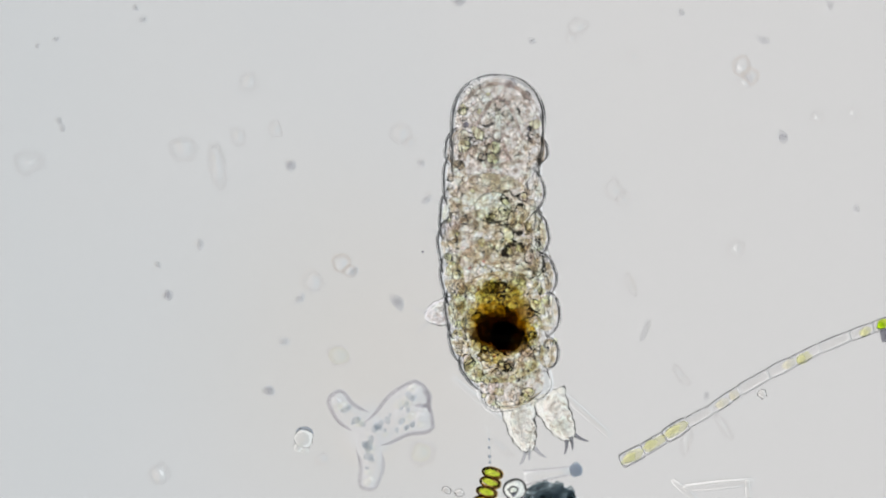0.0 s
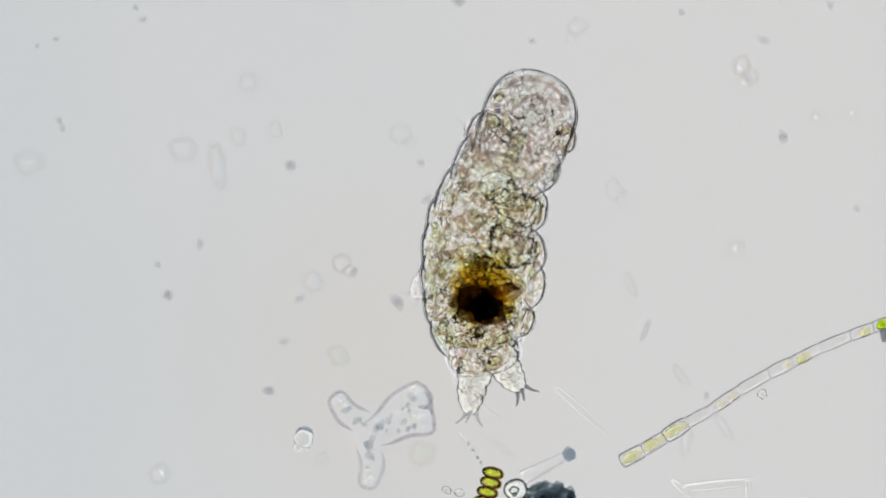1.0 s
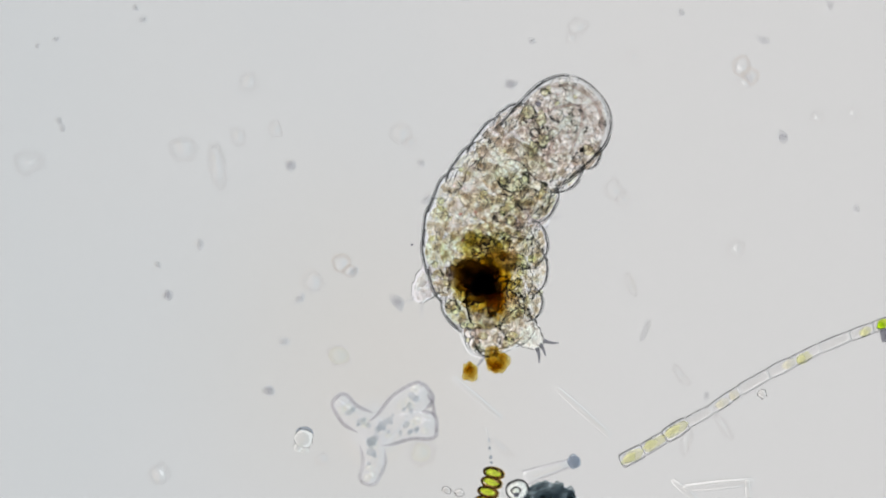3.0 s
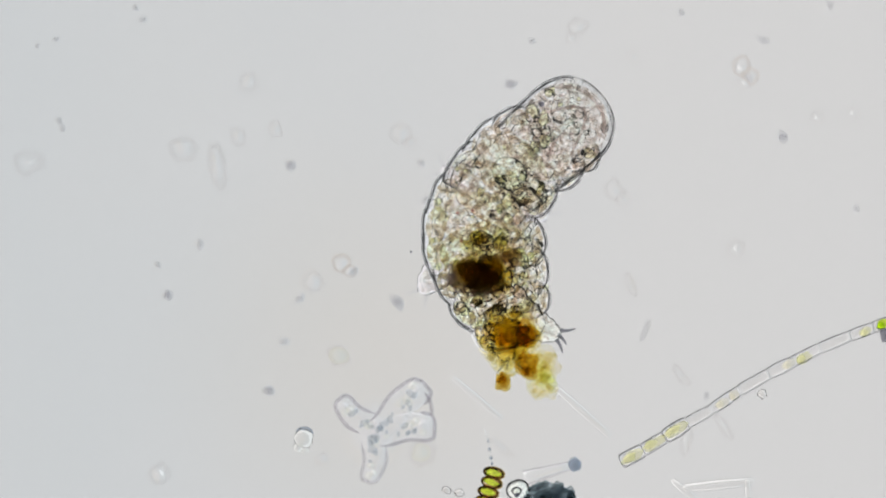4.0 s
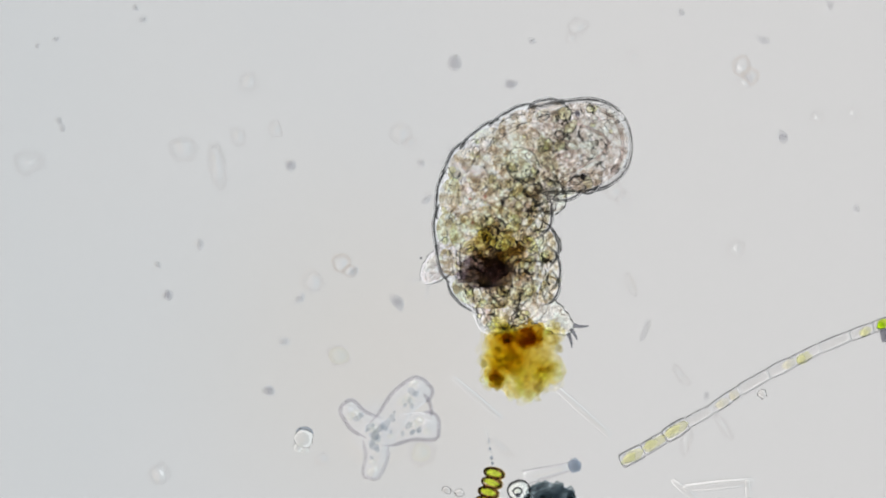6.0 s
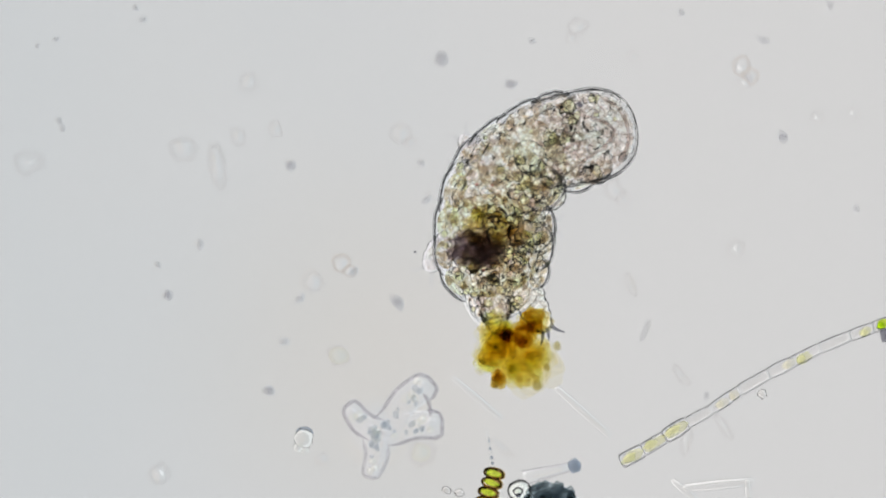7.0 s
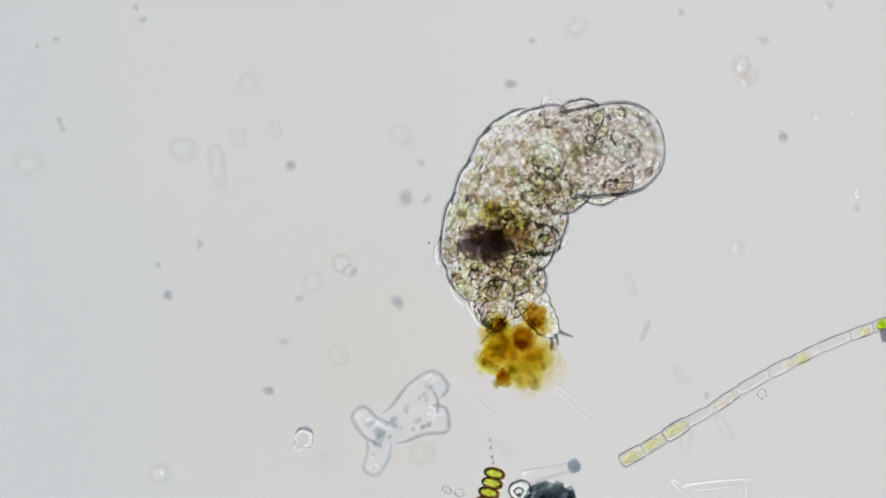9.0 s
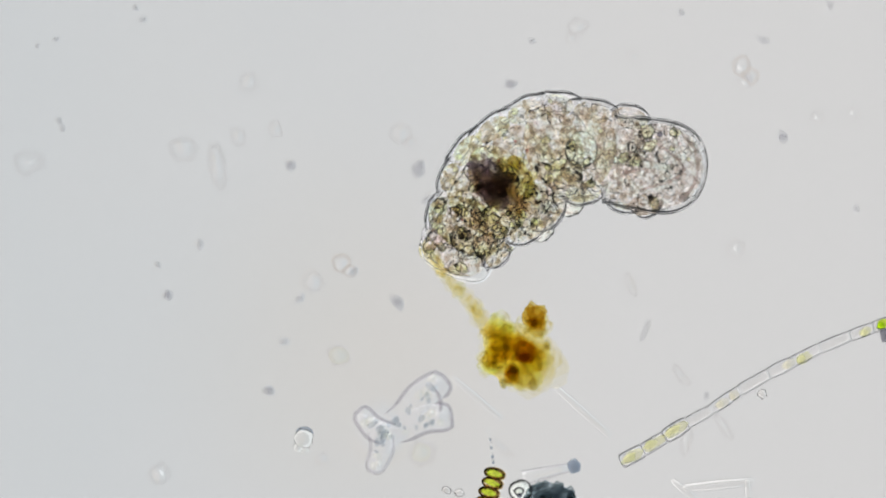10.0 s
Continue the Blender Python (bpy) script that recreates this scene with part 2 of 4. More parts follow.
    def dome(self, r, high, stretch=1.0, n=20, rings=9, lump=0.15, seed=0.0):
        """A droplet spread on the glass: high in its middle and running out thin all round."""
        v, f = [], []
        for side in (1, -1):
            k0 = len(v)
            for i in range(rings + 1):
                u = i / rings
                h = high * (math.exp(-(2.1 * u) ** 2) - math.exp(-4.41)) + 0.02
                for j in range(n):
                    b = 2 * math.pi * j / n
                    w = max(u, 0.01) * r * (1 + lump * noise.noise(Vector((math.cos(b), math.sin(b), seed)) * 1.2))
                    v.append((w * math.cos(b), w * math.sin(b) * stretch, high + side * h))
            for i in range(rings):
                for j in range(n):
                    p, q = k0 + i * n + j, k0 + i * n + (j + 1) % n
                    f.append([p, p + n, q + n, q] if side > 0 else [q, q + n, p + n, p])
            cap = [k0 + j for j in range(n)]
            f.append(cap if side > 0 else cap[::-1])
        return self.add(v, f)

    def shift(self, x, y):
        self.v = [(p[0] + x, p[1] + y, p[2]) for p in self.v]
        return self

    def plate(self, wide, long, thick, grain, seed=0.0, z=0.0, n=124, rings=36):
        """A lumpy sheet of tissue in the body that runs out thin all round."""
        v, f = [], []
        for side in (1, -1):
            k0 = len(v)
            for i in range(rings + 1):
                u = max(i / rings, 0.01)
                for j in range(n):
                    b = 2 * math.pi * j / n
                    x, y = u * wide * math.cos(b), u * long * math.sin(b)
                    c = Vector((x, y, side * 40 + seed * 9)) / grain
                    h = 0.45 + 1.1 * noise.noise(c) + 0.55 * noise.noise(c * 2.1)
                    v.append((x, y, z + side * (0.05 + thick * (1 - u ** 6) * 0.3 * math.log(1 + math.exp(h / 0.3)))))
            for i in range(rings):
                for j in range(n):
                    p, q = k0 + i * n + j, k0 + i * n + (j + 1) % n
                    f.append([p, p + n, q + n, q] if side > 0 else [q, q + n, p + n, p])
            cap = [k0 + j for j in range(n)]
            f.append(cap if side > 0 else cap[::-1])
        return self.add(v, f)

    def mesh(self, name, mat):
        me = bpy.data.meshes.new(name)
        me.from_pydata([(x * TICK, y * TICK, z * TICK) for x, y, z in self.v], [], self.f)
        me.polygons.foreach_set("use_smooth", [True] * len(me.polygons))
        me.materials.append(mat)
        me.update()
        return me


def part(name, geo, mat, parent=None, label=""):
    ob = new(name, geo.mesh(name, mat))
    ob.parent = parent
    return tagged(ob, label)


def thing(name, label, category, group="", geo=None, mat=None):
    """A top-level thing: a mesh, or an Empty for its parts."""
    ob = new(name, geo.mesh(name, mat) if geo else None)
    return tagged(ob, label, category, group)


# ---- setting ----
g = Geo()
g.add([(x, y, z) for z in (-2000, 0) for x, y in ((-2600, -2000), (2600, -2000), (2600, 2000), (-2600, 2000))],
      [[3, 2, 1, 0], [4, 5, 6, 7], [0, 1, 5, 4], [1, 2, 6, 5], [2, 3, 7, 6], [3, 0, 4, 7]])
slide = tagged(part("ground", g, M_SLIDE), "clear glass microscope slide lit from below", "glass slide", kind="structure")
slide.data.polygons.foreach_set("use_smooth", [False] * 6)
g = Geo()
DEPTH, LENS = 60000, 17000
g.add([(LENS * math.cos(a / 32 * math.pi), LENS * math.sin(a / 32 * math.pi), 0) for a in range(64)], [list(range(64))])
lamp = tagged(part("backdrop", g, M_LAMP), "pale white lit field lens of the microscope lamp", "lamp", kind="structure")
lamp.location = (0, 0, -DEPTH * TICK)


def smooth(keys, t):
    """Values between timed rows, gliding."""
    ts = [k[0] for k in keys]
    t = min(max(t, ts[0]), ts[-1])
    i = min(max(np.searchsorted(ts, t, side="right") - 1, 0), len(ts) - 2)
    v = [np.array(k[1:], float) for k in keys]
    h = ts[i + 1] - ts[i]
    u = (t - ts[i]) / h

    def slope(j):
        if j == 0 or j == len(ts) - 1:
            return (v[min(j + 1, len(ts) - 1)] - v[max(j - 1, 0)]) / (ts[min(j + 1, len(ts) - 1)] - ts[max(j - 1, 0)]) * 0.5
        return (v[j + 1] - v[j - 1]) / (ts[j + 1] - ts[j - 1])
    a, b = slope(i) * h, slope(i + 1) * h
    return (2 * u**3 - 3 * u**2 + 1) * v[i] + (u**3 - 2 * u**2 + u) * a + (3 * u**2 - 2 * u**3) * v[i + 1] + (u**3 - u**2) * b


def along(nodes, s):
    """The place and heading at the share s of a curve through nodes."""
    p = [2 * nodes[0] - nodes[1], *nodes, 2 * nodes[-1] - nodes[-2]]
    line = []
    for i in range(1, len(p) - 2):
        for k in range(16):
            u = k / 16
            line.append(0.5 * (2 * p[i] + (p[i + 1] - p[i - 1]) * u + (2 * p[i - 1] - 5 * p[i] + 4 * p[i + 1] - p[i + 2]) * u * u
                               + (3 * p[i] - p[i - 1] - 3 * p[i + 1] + p[i + 2]) * u**3))
    line = np.array([*line, nodes[-1]])
    d = np.concatenate([[0], np.cumsum(np.hypot(*np.diff(line, axis=0).T))])
    q = [np.array([np.interp(x * d[-1], d, line[:, k]) for k in (0, 1)]) for x in (s, s - 0.05, s + 0.05)]
    w = q[1] - q[2]
    return q[0], math.degrees(math.atan2(-w[1], w[0])) - 90


def long_is(nodes):
    """The length of the line through nodes."""
    return sum(math.hypot(*(b - a)) for a, b in zip(nodes, nodes[1:]))


TIMES = [i * 0.25 for i in range(41)]


def heading(a, b):
    """The turn that lays +y along the stage line from a to b."""
    return math.degrees(math.atan2(a[1] - b[1], b[0] - a[0])) - 90


def unwrap(rows):
    """Rows of t, place, degrees with the turns kept continuous."""
    out, last = [], None
    for t, p, a in rows:
        while last is not None and a - last > 180:
            a -= 360
        while last is not None and a - last < -180:
            a += 360
        last = a
        out.append((t, turn(p, 0, 0, a)))
    return out


# ---- the water bear ----
HALF = 77                         # height of its axis over the slide
HEAD_LENGTH = 178
SEGMENTS = [                      # name, place along the back, length, half width
    ("head", 0.142, HEAD_LENGTH, 85), ("segment", 0.285, 112, 84), ("segment", 0.39, 100, 88), ("segment", 0.49, 96, 92),
    ("segment", 0.585, 94, 95), ("segment", 0.68, 92, 95), ("segment", 0.77, 92, 90), ("segment", 0.855, 86, 86), ("tail", 0.94, 94, 70)]

# its outline, time by time: the snout, then pairs of places on its two flanks down to the tail
FLANKS_EARLY = [
    (0.0, (885, 132), (797, 230), (964, 230), (784, 330), (963, 330), (775, 430), (974, 430), (786, 530), (991, 530), (800, 622), (988, 622), (858, 718), (984, 705)),
    (0.5, (885, 141), (800, 238), (969, 238), (786, 335), (967, 335), (774, 432), (980, 432), (784, 530), (1002, 535), (800, 620), (990, 620), (854, 712), (984, 702)),
    (1.0, (955, 126), (852, 192), (1022, 225), (808, 275), (987, 312), (757, 380), (964, 402), (746, 500), (967, 500), (762, 585), (938, 590), (798, 657), (925, 645)),
    (1.5, (1004, 138), (890, 190), (1046, 252), (822, 272), (991, 340), (757, 380), (963, 420), (745, 482), (973, 500), (768, 565), (941, 580), (806, 632), (925, 638)),
    (2.0, (1034, 148), (906, 186), (1060, 264), (835, 255), (1001, 350), (762, 368), (968, 415), (742, 470), (975, 490), (778, 560), (952, 562), (815, 622), (935, 625))]
FLANKS_MIDDLE = [
    (2.5, (1050, 155), (912, 180), (1068, 262), (842, 245), (1006, 340), (766, 350), (971, 402), (746, 455), (975, 476), (776, 548), (953, 556), (818, 616), (945, 612)),
    (4.0, (1064, 166), (910, 189), (1062, 281), (835, 240), (1001, 340), (761, 348), (963, 388), (751, 452), (969, 440), (800, 555), (973, 522), (858, 612), (966, 592)),
    (4.5, (1046, 146), (896, 180), (1052, 252), (828, 243), (999, 326), (760, 332), (965, 372), (750, 458), (973, 448), (797, 555), (973, 536), (850, 612), (966, 608)),
    (5.0, (1070, 178), (912, 190), (1066, 284), (838, 243), (1002, 330), (771, 338), (977, 390), (757, 462), (984, 446), (805, 555), (985, 526), (862, 604), (970, 600)),
    (5.5, (1110, 258), (1000, 190), (1052, 335), (905, 198), (986, 362), (788, 286), (977, 395), (766, 430), (991, 440), (805, 530), (999, 516), (865, 586), (965, 580))]
FLANKS_LATE = [
    (7.0, (1129, 235), (1010, 163), (1072, 318), (905, 193), (993, 352), (806, 276), (983, 385), (767, 412), (983, 425), (788, 505), (971, 486), (850, 553), (955, 536)),
    (7.5, (1145, 260), (1050, 177), (1072, 348), (935, 188), (1001, 370), (820, 247), (985, 390), (759, 415), (991, 425), (783, 505), (969, 490), (850, 555), (946, 545)),
    (8.0, (1153, 216), (1046, 150), (1091, 322), (945, 183), (1006, 366), (830, 252), (1001, 390), (765, 406), (982, 426), (783, 500), (968, 490), (845, 558), (960, 542)),
    (8.5, (1157, 228), (1050, 157), (1097, 320), (950, 184), (1013, 363), (843, 249), (1001, 392), (776, 388), (993, 438), (783, 490), (966, 496), (845, 555), (968, 550)),
    (9.0, (1177, 255), (1080, 178), (1102, 349), (965, 188), (1026, 369), (863, 226), (1009, 392), (784, 388), (986, 440), (790, 485), (967, 490), (850, 560), (972, 550))]
FLANKS_LAST = [
    (9.5, (1209, 285), (1110, 199), (1127, 373), (985, 184), (1031, 373), (878, 229), (1013, 382), (794, 358), (994, 430), (797, 455), (966, 476), (840, 533), (965, 530)),
    (10.0, (1252, 300), (1165, 203), (1150, 384), (1055, 177), (1063, 363), (944, 166), (1011, 371), (812, 248), (968, 415), (766, 344), (908, 448), (737, 437), (856, 514))]
FLANKS = FLANKS_EARLY + FLANKS_MIDDLE + FLANKS_LATE + FLANKS_LAST


def flank(t, side):
    """The outline on one side at a time, from the snout down."""
    q = smooth(FLANKS, t)
    return [q[0], *q[2 if side > 0 else 1::2]]


def back(t):
    """The line of its back at a time, from the snout down."""
    return [(a + b) / 2 for a, b in zip(flank(t, -1), flank(t, 1))]


bear = thing("tardigrade", "clear plump water bear with dark gut on glass slide", "tardigrade")
PIECES = []
for i, (name, s, length, wide) in enumerate(SEGMENTS):
    high = wide * 0.7
    front, back_end = (2.3 if name == "head" else 0), (3.0 if name == "tail" else 0)
    near = [SEGMENTS[max(i - 1, 0)][3], SEGMENTS[min(i + 1, len(SEGMENTS) - 1)][3]]
    ends = [min(0.92, w * 0.93 / wide) for w in near]
    seg = part(name, Geo().band(length, wide, high, front, back_end, ends, 30, 72, 0.03, 44, i * 7.3, 5.0), M_CUTICLE if i == 0 else M_SKIN, bear,
               "clear wrinkled cuticle" if name == "segment" else "")
    PIECES.append((seg, s))
    rnd = random.Random(i + 40)
    fore = name == "head"
    part("body_wall", Geo().band(length * 0.95, wide * 0.9, high * 0.86, front, back_end, ends, 36, 96, 0.08, 22, i * 3.1, 14.0),
         M_HEAD if i < 2 else M_FLESH, seg, "granular pale flesh")
    reach_y = length * (0.45 if front or back_end else 0.40 if i == 1 else 0.53)
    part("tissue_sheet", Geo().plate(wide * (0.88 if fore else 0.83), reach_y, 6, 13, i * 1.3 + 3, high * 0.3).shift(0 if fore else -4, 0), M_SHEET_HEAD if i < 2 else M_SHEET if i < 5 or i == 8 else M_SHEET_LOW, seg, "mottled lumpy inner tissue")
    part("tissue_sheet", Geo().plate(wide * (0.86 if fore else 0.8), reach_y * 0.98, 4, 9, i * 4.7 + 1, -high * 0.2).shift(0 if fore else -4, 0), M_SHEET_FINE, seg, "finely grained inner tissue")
    for k in range(130 if fore else 22 if i == 1 else 44 if i < 5 or i == 8 else 70):
        while True:
            x, y = rnd.uniform(-1, 1), rnd.uniform(-1, 1)
            if abs(x) ** 2.3 + abs(y) ** (2.3 if front or back_end else 8) < 0.85:
                break
        r = rnd.choice((3, 4, 4, 5, 6, 9, 11) if fore else (4, 5, 6, 7, 8, 10)) * rnd.uniform(0.85, 1.15)
        g = Geo().blob((x * wide * (0.84 if fore else 0.8) - (0 if fore else 6), y * length * (0.44 if fore else 0.4) + (12 if fore else 0), rnd.uniform(-0.5, 0.5) * high), (r, r * rnd.uniform(0.85, 1.5), r * 0.8), 2,
                       0.55, 1.5, (0, 0, rnd.uniform(0, 180)), k + i)
        tint = rnd.random()
        part("storage_cell", g, M_CELL_GREEN if tint < (0.16 if i > 3 else 0.06) else M_CELL_ROSE if tint > (0.95 if fore else 0.9) else M_CELL, seg)

# folds of skin along both flanks
FOLDS = []
for side, shares, long, notch in ((-1, (0.25, 0.345, 0.44, 0.535, 0.63, 0.72, 0.81, 0.9), 45, 11), (1, (0.27, 0.39, 0.51, 0.63, 0.75, 0.87), 43, 26)):
    for k, s in enumerate(shares):
        small = 0.8 if s > 0.8 else 1.0
        fold = part("skin_fold", Geo().fold(long * (small if k else 0.8), 40 * small, 46 * small, notch if k else notch + 7, 4.5, seed=k * 3.3 + side), M_CUTICLE, bear, "clear bulging fold of skin")
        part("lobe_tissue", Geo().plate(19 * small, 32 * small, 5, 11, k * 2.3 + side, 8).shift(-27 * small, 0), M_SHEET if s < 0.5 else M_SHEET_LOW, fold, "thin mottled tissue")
        rnd = random.Random(k * 7 + side)
        for j in range(7):
            r = rnd.uniform(3.5, 7)
            g = Geo().blob((rnd.uniform(-38, -12) * small, rnd.uniform(-30, 30) * small, rnd.uniform(-14, 14)), (r, r * rnd.uniform(0.9, 1.5), r * 0.8), 2, 0.5, 1.5, seed=j + k)
            part("storage_cell", g, M_CELL_GREEN if j == 0 and s > 0.4 else M_CELL, fold)
        FOLDS.append((fold, side, s))

for i, x, y in ((4, -48, 6), (4, -22, 14), (5, -40, 20), (6, 34, -12), (7, -20, 4)):
    part("pigment_spot", Geo().blob((x, y, 30), (3, 2.6, 2), 2, 0.4, 1.5, seed=x), M_RED, PIECES[i][0], "tiny red pigment spot")

# mouth parts in the head and the bulb behind it
head = PIECES[0][0]
TIP = HEAD_LENGTH / 2
ring = [(58 * math.cos(a), TIP - 62 + 44 * math.sin(a), 10) for a in [math.pi * (0.12 + 0.76 * k / 14) for k in range(15)]]
part("mouth_ring", Geo().tube(ring, [1.5] + [2.6, 3.4] * 6 + [2.6, 1.5], 8), M_TUBE, head)
chevron = [(-46, TIP - 114, 14), (-28, TIP - 72, 14), (-12, TIP - 49, 14), (0, TIP - 42, 14), (12, TIP - 49, 14), (28, TIP - 72, 14), (46, TIP - 114, 14)]
part("mouth_cone", Geo().tube(chevron, [1.5, 3, 2.6, 3.2, 2.6, 3, 1.5], 8), M_TUBE, head)
part("mouth_tube", Geo().tube([(0, TIP - 60 - 12 * k, 8) for k in range(10)], [6] * 10, 10), M_BULB, head)
for side in (-1, 1):
    part("stylet", Geo().tube([(side * (8 + 3 * k), TIP - 110 - 9 * k, 12) for k in range(5)], [1.5, 2.5, 3, 3, 2], 8), M_TUBE, head)
    eye = Geo().blob((side * 56, TIP - 93, 16), (5.5, 5, 4), 2, 0.3, 1.5)
    part("eyespot", eye, M_EYE, head, "dark pigment eyespot")
part("pharynx", Geo().blob((0, -8, 14), (33, 29, 22), 3, 0.05, 1), M_BULB, PIECES[2][0], "round clear muscular bulb")

# gut: three rigid lots of food
rnd = random.Random(5)
g = Geo()
for k in range(26):
    a, d = rnd.uniform(0, 6.28), rnd.uniform(0.15, 1.1)
    g.blob((49 * d * math.cos(a) - 4, 26 * d * math.sin(a), rnd.uniform(-8, 8)), [rnd.uniform(5, 13)] * 3, 2, 0.5, 1.6, seed=k)
g.blob((-2, -2, 0), (46, 25, 18), 3, 0.9, 2.1, seed=3).blob((14, -14, 0), (20, 20, 14), 3, 0.7, 2, seed=9)
g.blob((-8, 0, 0), (40, 21, 14), 3, 0.9, 2.1, seed=5)
gut = part("gut_contents", g, M_DARK, bear, "black digested food in the gut")
g = Geo().blob((0, 0, 0), (24, 17, 14), 3, 0.45, 2.2, seed=4)
for k in range(7):
    g.blob((rnd.uniform(-24, 20), rnd.uniform(-12, 12), rnd.uniform(-8, 8)), [rnd.uniform(7, 12)] * 3, 2, 0.4, 1.6, seed=k)
gut_side = part("gut_contents", g, M_RUST, bear, "rusty brown digested food")
g = Geo().blob((0, 0, -4), (34, 26, 16), 3, 0.6, 1.7, seed=6)
for k in range(15):
    a, d = rnd.uniform(0, 6.28), rnd.uniform(0.1, 1) ** 0.6
    g.blob((42 * d * math.cos(a), 32 * d * math.sin(a), rnd.uniform(-10, 10)), [rnd.uniform(6, 13)] * 3, 2, 0.5, 1.6, seed=k)
gut_food = part("algal_food", g, M_OLIVE, bear, "olive yellow algal food")
GUT = [(0, 887, 590, -5), (0.5, 887, 590, -5), (1, 850, 540, -15), (1.5, 853, 520, -20), (2.5, 846, 500, -30), (4, 846, 490, 0), (4.5, 848, 488, 0),
       (5.5, 866, 492, 10), (7, 848, 440, 5), (7.5, 844, 440, 5), (8.5, 855, 432, 0), (9, 865, 430, 0), (9.5, 868, 398, -10), (10, 872, 324, -50)]
GUT_SIDE = [(0, 918, 560, 20), (0.5, 918, 560, 20), (1, 898, 518, 15), (1.5, 890, 495, 10), (2.5, 888, 466, 0), (4, 896, 462, 20), (4.5, 898, 465, 10),
            (5.5, 907, 467, 20), (7, 902, 420, 20), (8.5, 900, 412, 0), (9, 912, 420, 0), (9.5, 898, 382, 0), (10, 912, 356, -50)]
GUT_FOOD = [(0, 888, 530, 0), (0.5, 886, 535, 0), (1, 862, 492, 0), (1.5, 860, 470, 0), (2.5, 852, 448, 0), (4, 864, 442, 0), (4.5, 864, 442, 0),
            (5.5, 882, 452, 0), (7, 866, 402, 0), (8.5, 880, 388, 0), (9, 888, 390, 0), (9.5, 890, 358, 0), (10, 912, 318, -40)]


def claw(leg, x, y, bend, mat, size=1.0):
    pts = [(x + bend * 9 * size * (k / 4) ** 2 * 1.2 + bend * k * 1.2, y + (k - 1) * 5.6 * size, 0) for k in range(5)]
    part("claw", Geo().tube(pts, [3.7, 3.3, 2.7, 2.0, 1.0], 8), mat, leg, "dark hooked claw" if mat == M_CLAW else "thin pale claw")


def leg_part(length, r0, r1, mat, claws, horn=M_FAINT_CLAW):
    """A stubby leg along +y that ends at its origin."""
    n = 12
    pts = [(4 * math.sin(k / n * 3), -length * (1 - k / n), 0) for k in range(n + 1)]
    rr = [(r0 + (r1 - r0) * k / n) * (1 + 0.07 * math.sin(k * 2.1)) for k in range(n + 1)]
    rr[-1], rr[-2], rr[-3] = r1 * 0.35, r1 * 0.75, r1 * 0.93
    fl = [0.25, 0.45, 0.65] + [0.8] * (n - 2)
    leg = part("leg", Geo().tube(pts, rr, 20, fl), mat, bear, "stubby clear leg with claws")
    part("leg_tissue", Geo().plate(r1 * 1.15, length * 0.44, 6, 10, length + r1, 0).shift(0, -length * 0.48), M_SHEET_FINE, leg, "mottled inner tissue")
    for x, y, b in claws:
        claw(leg, x, y, b, horn)
    return leg


